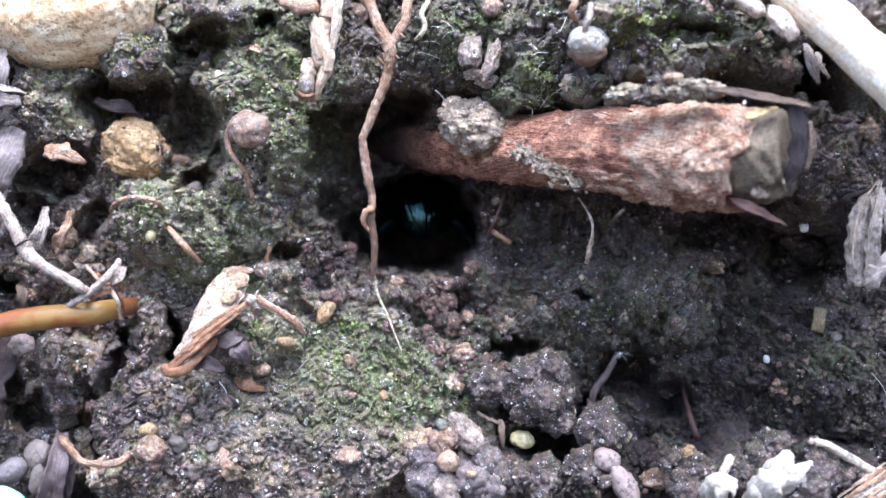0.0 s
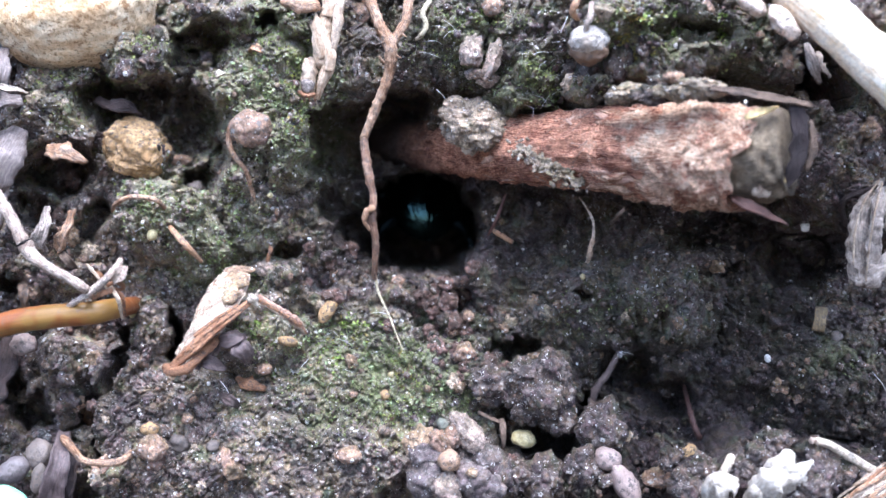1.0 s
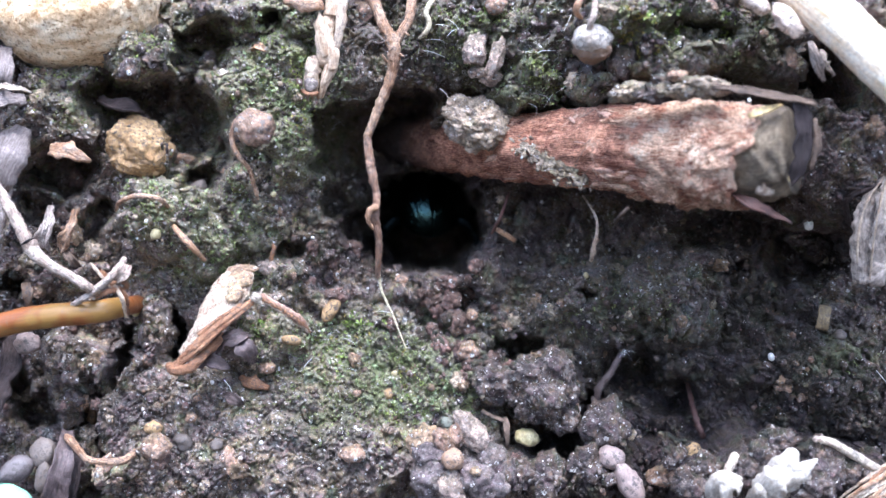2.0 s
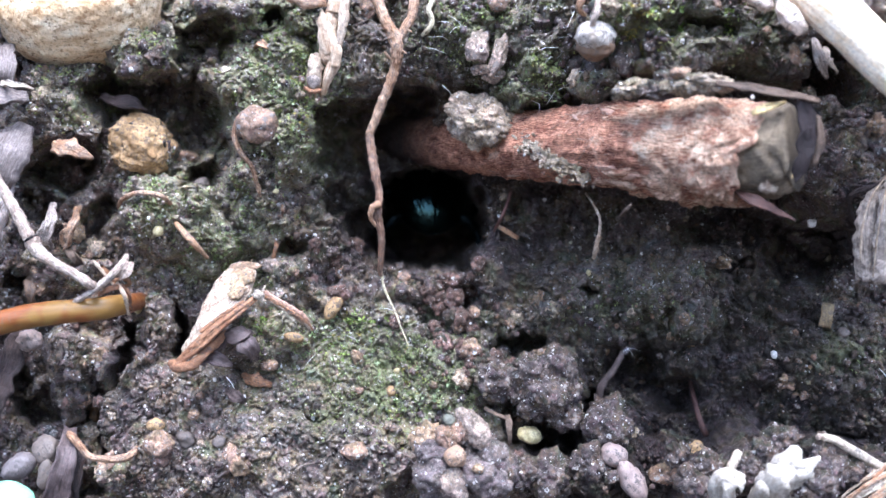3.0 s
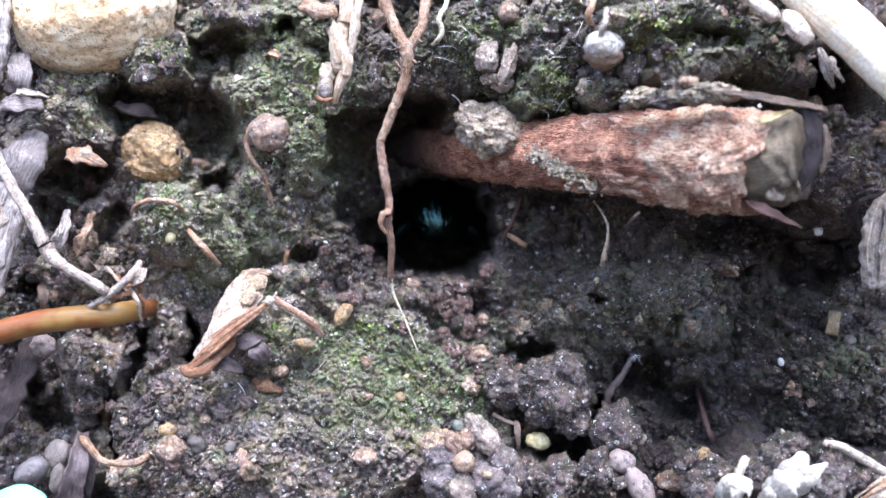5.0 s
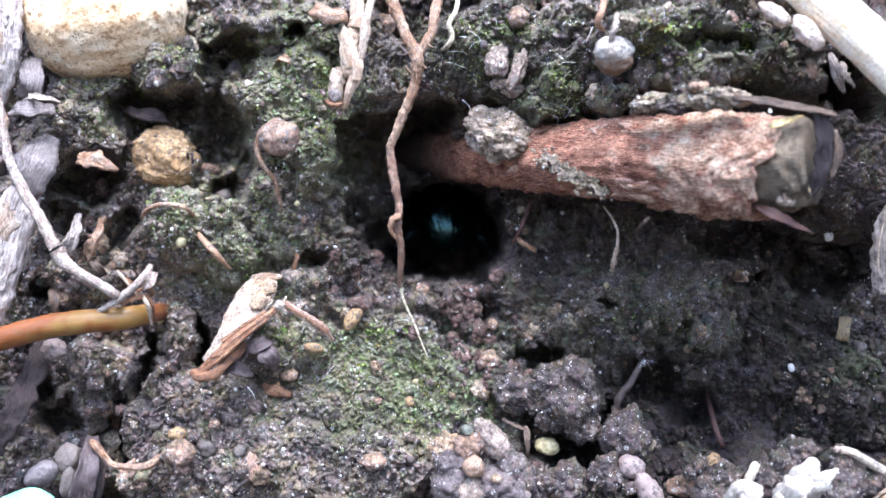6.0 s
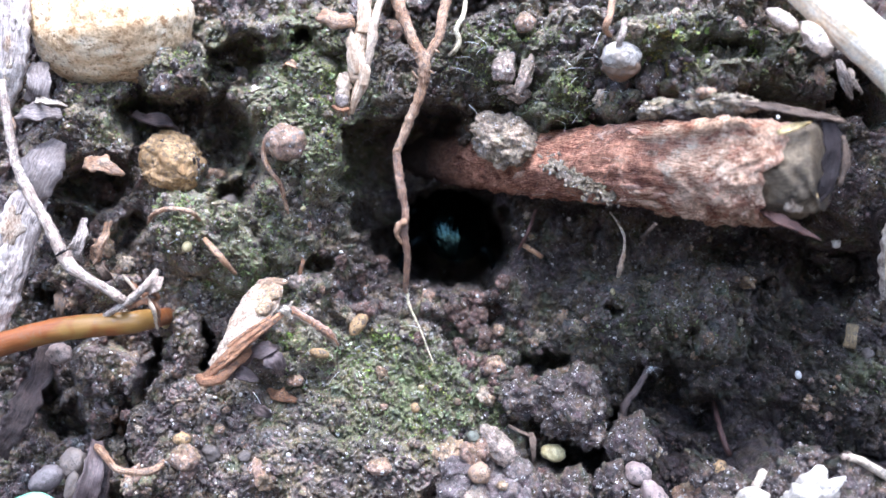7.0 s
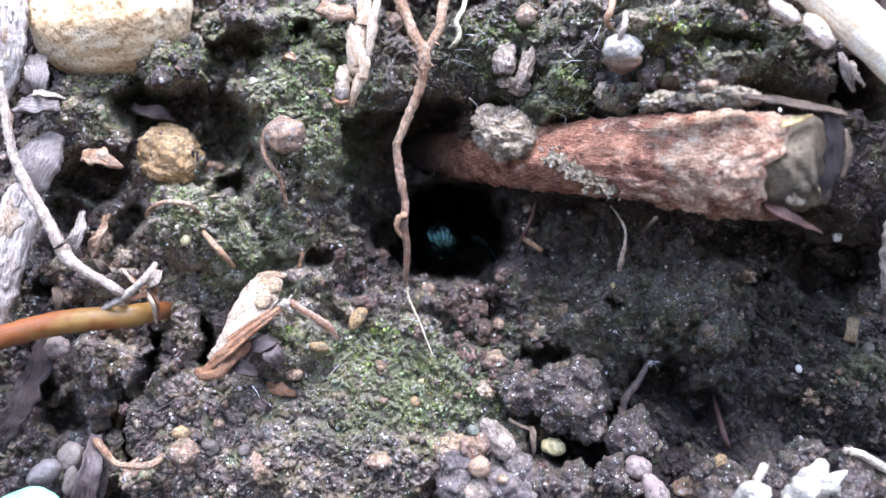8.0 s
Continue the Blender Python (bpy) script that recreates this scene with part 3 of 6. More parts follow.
def lump(at, radii, turn=(0, 0, 0), seed=1, wear=0.2, level=4, size=0.9, grit=0.0, square=1.0):
    """A pebble, clod or seed: an uneven ball."""
    verts, faces = ball(level)
    rot = Euler([radians(a) for a in turn]).to_matrix()
    out = []
    for v in verts:
        w = Vector([math.copysign(abs(c) ** square, c) for c in v])
        w = w * (1 + wear * rough_at(v, size, seed))
        q = Vector((w.x * radii[0], w.y * radii[1], w.z * radii[2]))
        if grit:
            cells = noise.voronoi(q / 0.85 + Vector((seed, 0, 0)))[0][0]
            q += v * grit * (0.5 * rough_at(q, 0.9, seed + 5) + 0.55 * math.sqrt(max(0, 1 - (cells / 0.62) ** 2)) - 0.3)
        out.append(rot @ q + Vector(at))
    return Shape().add(out, faces, [(3 * math.atan2(v.y, v.x), q.z) for v, q in zip(verts, out)])


def plate(spine, widths, facing, thick=0.3, curl=0.0, ragged=0.15, seed=1, across=9, step=0.5, warp=0.2):
    """A flake, husk, strip or leaf along a spine; curl bends its sides forward."""
    line = curve_points([(*p, w) for p, w in zip(spine, widths)], step)
    face = Vector(facing).normalized()
    top, low, uvs = [], [], []
    for k, (x, y, z, w) in enumerate(line):
        ahead = (Vector(line[min(k + 1, len(line) - 1)][:3]) - Vector(line[max(k - 1, 0)][:3])).normalized()
        side = ahead.cross(face).normalized()
        out = side.cross(ahead).normalized()
        for n in range(across):
            c = 2 * n / (across - 1) - 1
            edge = 1 + ragged * noise.noise(Vector((k * step * 0.9, seed * 5.1, math.copysign(2, c)))) * 1.6
            q = Vector((x, y, z)) + side * c * w * edge + out * curl * w * c * c
            q += out * warp * rough_at(q, 2.0, seed)
            if k in (0, len(line) - 1):
                q += ahead * ragged * w * 1.5 * noise.noise(Vector((n * 0.9, seed, k)))
            t = thick * (0.35 if abs(c) > 0.9 or k in (0, len(line) - 1) else 1.0) * 0.5
            top.append(q + out * t)
            low.append(q - out * t)
            uvs.append((c * w, k * step))
    n, faces = len(top), []
    rows = len(line)
    for k in range(rows - 1):
        for c in range(across - 1):
            a, b = k * across + c, (k + 1) * across + c
            faces += [(a, a + 1, b + 1, b), (n + a, n + b, n + b + 1, n + a + 1)]
    rim = [c for c in range(across)] + [k * across + across - 1 for k in range(1, rows)]
    rim += [(rows - 1) * across + c for c in range(across - 2, -1, -1)] + [k * across for k in range(rows - 2, 0, -1)]
    for a, b in zip(rim, rim[1:] + rim[:1]):
        faces.append((b, a, n + a, n + b))
    return Shape().add(top + low, faces, uvs + uvs)


# ---- the soil bank ----
def soil_bank():
    step = 0.12
    xs, zs = np.arange(-66, 66.01, step), np.arange(-40, 40.01, step)
    gx, gz = np.meshgrid(xs, zs)
    x, z = gx.ravel(), gz.ravel()
    y = relief(x, z)
    # the rim falls back into the wider bank
    edge = np.maximum(rise(np.abs(x), 60, 66), rise(np.abs(z), 35, 40))
    y = y * (1 - edge) + 22.0 * edge
    shift = (1 - edge) * 0.45
    w = widened(y) * (1 - edge) + edge
    co = np.stack([x * w + shift * layers(x + y, z, 2.2, 5, 2), y, z * w + shift * layers(x, z - y, 2.2, 6, 2)], 1) * MM
    nx, nz = len(xs), len(zs)
    i = (np.arange(nz - 1)[:, None] * nx + np.arange(nx - 1)).ravel()
    quads = np.stack([i, i + 1, i + nx + 1, i + nx], 1)
    me = bpy.data.meshes.new("soil_bank")
    me.vertices.add(len(co))
    me.vertices.foreach_set("co", co.ravel())
    me.loops.add(quads.size)
    me.loops.foreach_set("vertex_index", quads.ravel())
    me.polygons.add(len(quads))
    me.polygons.foreach_set("loop_start", np.arange(0, quads.size, 4))
    me.attributes.new("moss", "FLOAT", "POINT").data.foreach_set("value", np.clip(mossiness(x, z), 0, 1).astype(np.float32))
    # dry: moisture mixed with painted shade and brightness
    me.attributes.new("dry", "FLOAT", "POINT").data.foreach_set("value", dryness_and_shade(x, z).astype(np.float32))
    me.update(calc_edges=True)
    me.shade_smooth()
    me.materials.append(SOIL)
    tagged(new("soil_bank", me), "dark damp crumbly soil bank with mossy patches and a burrow", "soil", "", "structure")


def ground():
    """The bank's wider face, the ground below it and above it, as one sheet."""
    profile = [(-60000, -150), (-8000, -150), (-900, -148), (-300, -146), (-90, -142), (-30, -130), (0, -95), (14, -55), (17, -38),
               (18, 0), (17, 38), (16, 50), (20, 70), (34, 100), (70, 116), (200, 124), (1200, 130), (60000, 140)]
    xs = [-60000, -8000, -1500, -500, -250, -150, -100, -80, -64, -30, 0, 30, 64, 80, 100, 150, 250, 500, 1500, 8000, 60000]
    verts, faces = [], []
    for y, z in profile:
        for x in xs:
            k = 1.0 if 70 < abs(x) < 2000 else 0.0
            verts.append((x, y + k * 9 * noise.noise(Vector((x * 0.02, z * 0.03, 1))), z))
    n = len(xs)
    for r in range(len(profile) - 1):
        for c in range(n - 1):
            if not (abs(profile[r][1] + profile[r + 1][1]) < 40 and abs(xs[c] + xs[c + 1]) < 100):
                faces.append((r * n + c, r * n + c + 1, (r + 1) * n + c + 1, (r + 1) * n + c))
    s = Shape().add(verts, faces, [(v[0], v[2]) for v in verts])
    me = s.mesh("ground", SOIL, (0, 0, 0))
    tagged(new("ground", me), "dark damp garden soil below and above the bank", "ground", "", "structure")


soil_bank()
ground()



# ---- the broken branch over the burrow ----
def flake_bark(bark, axis, cut, torn=0.0):
    """Thin layers that end in steps, a ragged broken end that is cut further back below, and a torn inner edge."""
    full = max(w for u, w in bark.uvs)
    ahead = (axis[-1] - axis[-2]).normalized()
    for k, v in enumerate(bark.verts):
        q = Vector(v)
        u, w = bark.uvs[k]
        n = noise.fractal(Vector((u * 0.35, w * 0.16, 3)), 0.7, 2.0, 5)
        steps = math.floor(n * 3.0) * 0.08 + 0.07 * noise.noise(Vector((u * 1.3, w * 0.2, 1))) + 0.08 * noise.noise(Vector((u * 4.0, w * 0.7, 2))) + 0.05 * noise.noise(q * 2.4)
        c = min((a + (b - a) * max(0, min(1, (q - a).dot(b - a) / (b - a).length_squared)) for a, b in zip(axis, axis[1:])), key=lambda w: (w - q).length)
        if w > full - 9.0:
            low = max(0.0, min(1.0, (c.z + 1.2 - q.z) / 1.6))
            q -= ahead * cut * low * (w - full + 9.0) / 9.0
        if w > full - 3.0:
            q += ahead * (w - full + 3.0) * (1.4 * noise.noise(Vector((u * 0.23, 7, 0))) + 0.15 * noise.noise(Vector((u * 0.7, 9, 0))))
        if torn and w < 4.0:
            q += ahead * (1 - w / 4.0) * torn * (noise.noise(Vector((u * 0.18, 3, 5))) + 0.5 * noise.noise(Vector((u * 0.6, 2, 5))) + 0.2 * noise.noise(Vector((u * 2.0, 4, 5))))
        bark.verts[k] = tuple(q + (q - c).normalized() * steps)


def branch_stub():
    line = [((-11.4, 38.0, 17.1), 3.0), ((-2.7, 19.0, 14.3), 3.3), ((5.5, 8.0, 12.6), 3.8), ((11.3, 1.5, 11.9), 4.2), ((19.2, -4.5, 11.3), 4.9), ((25.9, -9.0, 10.3), 5.4), ((33.3, -13.0, 9.4), 5.4)]
    stub = thing("branch_stub", (19.3, -4.0, 9.2), "broken reddish-brown branch stub with flaking bark jutting from the soil", "branch")
    bark = tube(line, 110, 0.22, 0.05, seed=4, tip=-0.3, size=0.5)
    rng = random.Random(5)
    axis = [Vector(p) for p, r in line]
    flake_bark(bark, axis, 1.9)
    part("bark", bark, RED_BARK, stub)
    outer = tube([((20.3, -5.2, 11.15), 4.95), ((22.5, -6.8, 10.8), 5.3), ((25.9, -9.0, 10.3), 5.62), ((29.5, -11.0, 9.85), 5.66), ((33.0, -12.8, 9.4), 5.62)], 110, 0.22, 0.06, seed=14, tip=-0.3, size=0.5)
    flake_bark(outer, axis, 2.4, 3.4)
    part("outer_bark", outer, TAN_BARK, stub, "pale tan outer bark with torn edges")
    core = tube([((28.2, -10.0, 10.1), 4.3), ((32.8, -12.8, 9.7), 4.75), ((34.7, -14.0, 9.9), 4.6), ((35.9, -14.8, 10.0), 4.35)], 64, 0.25, 0.06, seed=9, tip=-0.1, size=0.6)
    part("end_grain", core, END_WOOD, stub, "weathered grey end wood")
    part("torn_edge", plate([(30.7, -17.2, 13.3), (32.0, -17.6, 13.8), (34.2, -17.2, 14.5)], [0.25, 0.5, 0.08], (0.1, -1, 0.7), 0.35, 0.1, 0.3, 3), FRESH_WOOD, stub, "fresh yellow torn wood")
    for k, (spine, widths) in enumerate((
            ([(26.6, -17.0, 16.4), (30.7, -18.0, 15.7), (35.0, -18.0, 14.9), (37.6, -17.5, 14.4)], [0.25, 0.45, 0.38, 0.2]),
            ([(35.7, -17.5, 14.7), (36.3, -17.0, 11.9), (36.1, -16.0, 8.2), (35.1, -15.0, 5.7)], [0.7, 1.0, 0.8, 0.3]),
            ([(37.5, -17.0, 13.1), (37.9, -16.5, 10.5), (37.4, -16.0, 7.9)], [0.2, 0.45, 0.2]),
            ([(30.3, -13.0, 5.8), (31.0, -15.0, 4.7), (32.9, -15.5, 3.8), (36.0, -14.5, 2.4)], [0.4, 0.62, 0.5, 0.1]))):
        part("splinter", plate(spine, widths, (0.1, -1, 0.25), 0.35, 0.25, 0.35, 20 + k), (BARK_EDGE, DARK_BARK, BARK_EDGE, RED_ROOT)[k], stub, "dark ragged strip of bark")
    for k, (at, r, mat) in enumerate((((32.9, -16.0, 6.0), 0.75, PALE_CHIP), ((34.6, -16.0, 6.9), 0.55, FRESH_WOOD), ((33.9, -15.5, 5.6), 0.5, END_WOOD), ((31.6, -17.0, 13.1), 0.16, PALE_CHIP), ((30.9, -16.8, 15.0), 0.2, WHITE_STONE))):
        part("wood_fleck", lump(at, (r, r * 0.7, r * 1.1), (0, 40 * k, 0), 160 + k, 0.5, 3), mat, stub)
    # loose scales of bark on the side that shows
    for k in range(14):
        t = rng.uniform(0.38, 0.85)
        n = min(int(t * 6), 5)
        f = t * 6 - n
        (p, r), (q, s) = line[n], line[n + 1]
        c, rad, ahead = Vector(p).lerp(Vector(q), f), r + (s - r) * f, (Vector(q) - Vector(p)).normalized()
        out = Vector((ahead.y, -ahead.x, 0)).normalized()
        a = rng.uniform(-65, 80)
        out = (out * math.cos(radians(a)) + ahead.cross(out) * -math.sin(radians(a))).normalized()
        if out.y > 0:
            out = -out
        lon = rng.uniform(0.5, 1.6)
        m = c + out * (rad + 0.10)
        skew = ahead.cross(out) * rng.uniform(-0.5, 0.5)
        part("bark_scale", plate([m - ahead * lon - skew, m + out * 0.1, m + ahead * lon + skew + out * 0.12], [0.1, rng.uniform(0.2, 0.5), 0.12], out, 0.06, -0.1, 0.35, 40 + k, 7, 0.25, 0.15),
             BARK_HAIR, stub)
    # frayed fibres that lie on the bark or stand off it
    for k in range(130):
        t = rng.uniform(0.34, 1.0)
        n = min(int(t * 6), 5)
        f = t * 6 - n
        (p, r), (q, s) = line[n], line[n + 1]
        c, rad, ahead = Vector(p).lerp(Vector(q), f), r + (s - r) * f, (Vector(q) - Vector(p)).normalized()
        flat = Vector((ahead.y, -ahead.x, 0)).normalized()
        a = radians(rng.uniform(-85, 85))
        out = flat * math.cos(a) + Vector((0, 0, 1)) * math.sin(a)
        if out.y > 0:
            out = -out
        if t > 0.8 and a < 0.3:
            continue
        way = (ahead * rng.uniform(0.4, 1.0) + out.cross(ahead) * rng.gauss(0, 0.5)).normalized() * rng.uniform(0.8, 2.6)
        m = c + out * (rad + 0.02)
        part("bark_fibre", tube([(m, 0.06), (m + way * 0.5 + out * 0.06, 0.055), (m + way + out * rng.uniform(-0.05, 0.25), 0.02)], 5, 0.4, 0.3, seed=k), BARK_HAIR, stub)
    path = curve_points([(*(8.6, -2.5, 12.1), 1), (*(10.5, -4.2, 10.3), 1), (*(12.9, -5.6, 8.7), 1), (*(15.8, -5.6, 7.3), 1)], 0.3)
    for k in range(170):
        p = path[rng.randrange(len(path))][:3] + np.array([rng.gauss(0, 0.8), rng.uniform(0.0, 0.5), rng.gauss(0, 0.6)])
        r = rng.uniform(0.07, 0.26)
        part("soil_crust", lump(p, (r * 1.5, r * 0.6, r), (0, rng.uniform(0, 90), 0), 130 + k, 0.6, 3, 0.8, 0.3), CRUST, stub, "grey crust of dried soil")
    for k, (i, j, w) in enumerate(((0, 0.45, 0.7), (0.3, 0.75, 1.0), (0.6, 1.0, 0.8))):
        n = len(path) - 1
        ends = [Vector(path[int(n * f)][:3]) + Vector((0, 0.15, 0)) for f in (i, (i + j) / 2, j)]
        part("soil_crust", plate(ends, [w * 0.4, w * 0.8, w * 0.4], (-0.2, -1, -0.1), 0.15, 0.3, 1.2, 150 + k, 15, 0.2, 0.3), CRUST, stub, "grey crust of dried soil")


# ---- the beetle in the burrow ----
def wing_case(side):
    """Half of a domed back with long grooves; the head lies towards +y."""
    rows, cols = 60, 64
    verts, uvs, faces = [], [], []
    for k in range(rows + 1):
        v = math.pi * k / rows
        for n in range(cols + 1):
            u = math.pi / 2 * n / cols
            groove = 0.13 * (0.5 + 0.5 * math.cos(u / (math.pi / 2) * 16 * math.pi)) ** 2 * math.sin(v)
            r = 1 - groove * 0.06 + 0.012 * noise.noise(Vector((u * 5, v * 5, side)))
            verts.append((side * (0.06 + 5.7 * r * math.sin(u) * math.sin(v)), -7.6 * math.cos(v) * r, 4.9 * r * math.cos(u) * math.sin(v) ** 0.85))
            uvs.append((u * 4, v * 4))
    for k in range(rows):
        for n in range(cols):
            a = k * (cols + 1) + n
            f = (a, a + 1, a + cols + 2, a + cols + 1)
            faces.append(f if side < 0 else f[::-1])
    return Shape().add(verts, faces, uvs)


def beetle():
    bug = thing("beetle", (0, 0, 0), "glossy blue-black beetle with grooved wing cases inside its burrow", "beetle")
    for side in (-1, 1):
        part("wing_case", wing_case(side), SHELL, bug, "glossy grooved wing case")
    part("belly", lump((0, -0.2, -0.2), (5.3, 7.2, 2.6), seed=3, wear=0.03), LIMB, bug)
    part("pronotum", lump((0, 7.6, 0.4), (5.4, 3.4, 3.9), seed=5, wear=0.03), SHELL, bug)
    part("head", lump((0, 11.0, -0.8), (2.6, 2.2, 1.6), seed=7, wear=0.05, level=3), LIMB, bug)
    for side in (-1, 1):
        for k, (y, reach, back) in enumerate(((7.5, 4.6, 2.2), (1.0, 5.2, -0.6), (-3.4, 4.6, -3.6))):
            leg = part("leg", tube([((side * 2.6, y, -1.2), 0.9), ((side * (2.6 + reach * 0.55), y + back * 0.3, 0.1), 0.95), ((side * (2.2 + reach), y + back * 0.7, -0.8), 0.7)], 12, 0.5, 0.06, seed=k), LIMB, bug)
            part("shin", tube([((side * (2.2 + reach), y + back * 0.7, -0.8), 0.55), ((side * (2.9 + reach), y + back * 1.2, -2.4), 0.65), ((side * (2.6 + reach), y + back * 1.7, -4.4), 0.35)], 10, 0.4, 0.2, seed=k + 3), LIMB, leg)
    return bug


# ---- hanging roots and stems ----
def hanging_root():
    root = thing("hanging_root", (-6.5, 0.0, 24.3), "thin forked brown root hanging in front of the burrow", "root")
    part("main_root", tube([((-11.0, 6.0, 36.1), 0.78), ((-9.3, 1.5, 30.9), 0.74), ((-7.8, 0.0, 26.9), 0.66), ((-6.4, -0.5, 23.9), 0.78), ((-6.6, 0.0, 20.9), 0.61), ((-8.1, 0.5, 17.0), 0.54), ((-9.7, 1.0, 13.1), 0.5)], 24, 0.2, 0.15, seed=2, size=0.9), ROOT_BROWN, root)
    part("lower_root", tube([((-9.68, 1.0, 13.2), 0.5),
                            ((-9.1, 1.0, 8.9), 0.56), ((-8.5, 1.2, 5.8), 0.45), ((-8.8, 1.2, 3.8), 0.56), ((-8.3, 2.0, 0.8), 0.41), ((-8.6, 4.0, -3.3), 0.33), ((-8.4, 4.4, -3.8), 0.16)], 24, 0.2, 0.16, seed=2, size=0.9), ROOT_DARK, root, "dark brown lower length of the root")
    part("side_root", tube([((-3.4, 5.0, 35.1), 0.66), ((-4.2, 1.0, 29.9), 0.62), ((-4.6, -0.2, 27.0), 0.56), ((-6.3, -0.5, 24.2), 0.56)], 16, 0.3, 0.13, seed=3), ROOT_BROWN, root)
    part("knot", tube([((-8.4, 0.6, 4.9), 0.35), ((-9.2, 0.0, 4.4), 0.39), ((-9.5, 0.0, 3.3), 0.31), ((-8.9, 0.6, 2.1), 0.16)], 12, 0.25, 0.25, seed=5), ROOT_BROWN, root)
    part("thread", tube([((-8.5, 4.3, -3.4), 0.22), ((-8.1, 4.4, -5.5), 0.17), ((-6.6, 3.4, -8.6), 0.13), ((-5.9, 2.6, -10.3), 0.11), ((-5.0, 2.0, -12.3), 0.07)], 8, 0.4, 0.1, seed=6), ROOT_THREAD, root, "thin pale root thread")
    for k, (a, b) in enumerate((((-7.2, -0.6, 22.0), (-7.7, -1.2, 22.7)), ((-5.7, -0.6, 22.9), (-5.1, -1.0, 22.5)), ((-5.2, -0.4, 25.6), (-4.5, -1.2, 25.0)))):
        part("rootlet", tube([(a, 0.22), (b, 0.08)], 6, 0.3, 0.2, seed=k), ROOT_BROWN, root)


def dry_stalk():
    stalk = thing("dry_stalk", (-14.1, 0.0, 23.6), "pale dry plant stalk with papery sheaths hanging over the bank", "stalk")
    part("stem", tube([((-13.6, 3.0, 36.4), 0.97), ((-13.6, -0.5, 30.5), 0.87), ((-13.6, -1.0, 28.0), 0.94), ((-14.0, -1.2, 26.3), 1.13), ((-14.3, -1.2, 24.3), 1.20), ((-14.3, -1.2, 22.4), 1.13), ((-13.7, -1.4, 21.4), 0.93), ((-14.4, -1.2, 19.7), 0.60), ((-15.1, -0.4, 17.8), 0.34)], 26, 0.2, 0.07, 0.85, seed=1), PALE_STALK, stalk)
    part("side_stem", tube([((-10.8, 3.0, 35.0), 0.41), ((-12.0, -1.0, 30.1), 0.47), ((-12.4, -2.0, 27.1), 0.53), ((-12.8, -2.2, 24.7), 0.43), ((-13.3, -2.0, 22.6), 0.26)], 16, 0.2, 0.1, seed=8), SHEATH, stalk)
    sheaths = (([(-14.2, -2.3, 22.2), (-14.6, -2.6, 24.3), (-14.9, -2.5, 26.1), (-15.0, -2.2, 27.5)], [1.01, 1.08, 0.74, 0.10]), ([(-13.1, -2.6, 22.5), (-12.6, -2.9, 24.9), (-12.3, -2.9, 26.9), (-12.5, -2.6, 28.8)], [0.34, 0.54, 0.67, 0.10]),
               ([(-13.6, -2.4, 20.7), (-13.4, -2.7, 22.6), (-13.6, -2.6, 24.3)], [0.54, 0.81, 0.13]), ([(-15.4, -1.5, 20.2), (-16.0, -1.8, 21.3), (-16.3, -1.6, 22.4)], [0.88, 0.74, 0.13]), ([(-13.7, -2.3, 27.1), (-13.4, -2.4, 28.7), (-13.3, -2.2, 30.8)], [0.81, 0.74, 0.40]))
    for k, (spine, widths) in enumerate(sheaths):
        part("sheath", plate(spine, widths, (0.3 * (-1) ** (k + 1), -1, 0.15), 0.1, -0.35, 0.25, 70 + k, 13, 0.2, 0.06), (PALE_STALK, SHEATH, PALE_STALK, SHEATH, PALE_STALK)[k], stalk)
    part("lower_stem", tube([((-15.6, -0.8, 22.5), 0.54), ((-15.9, -1.0, 20.9), 0.80), ((-16.1, -1.0, 19.2), 0.87), ((-16.2, -0.6, 18.3), 0.60)], 20, 0.2, 0.12, seed=5), SHEATH, stalk)
    part("bud", lump((-16.0, -1.9, 19.1), (0.75, 0.4, 0.8), (0, 14, 0), 75, 0.3, 3), GREY_BARK, stalk, "dull purple bud at the stalk's end")
    part("ring", tube([((-17.1, -1.4, 18.4), 0.23), ((-16.1, -2.0, 17.9), 0.26), ((-15.2, -1.4, 18.2), 0.23)], 10, 0.15, 0.3, seed=6), CHIP_EDGE, stalk, "torn brown ring at the base")
    for k in range(12):
        top = Vector((-16.0, -0.6, 18.3)) + Vector((0.13 * (k - 6), 0.05 * (k % 3), 0))
        part("fibre", tube([(top, 0.10), (top + Vector((0.04 * (k - 6), 0.1, -0.4 - 0.25 * (k % 4))), 0.03)], 6, 0.3, 0.1, seed=k), (ROOT_ORANGE, SHEATH)[k % 2], stalk)


def rootlet(points, material, label, seed, wear=0.11, sides=12):
    return single("rootlet", tube(points, sides, 0.3, wear, seed=seed), material, label, "root", "rootlets in the soil")


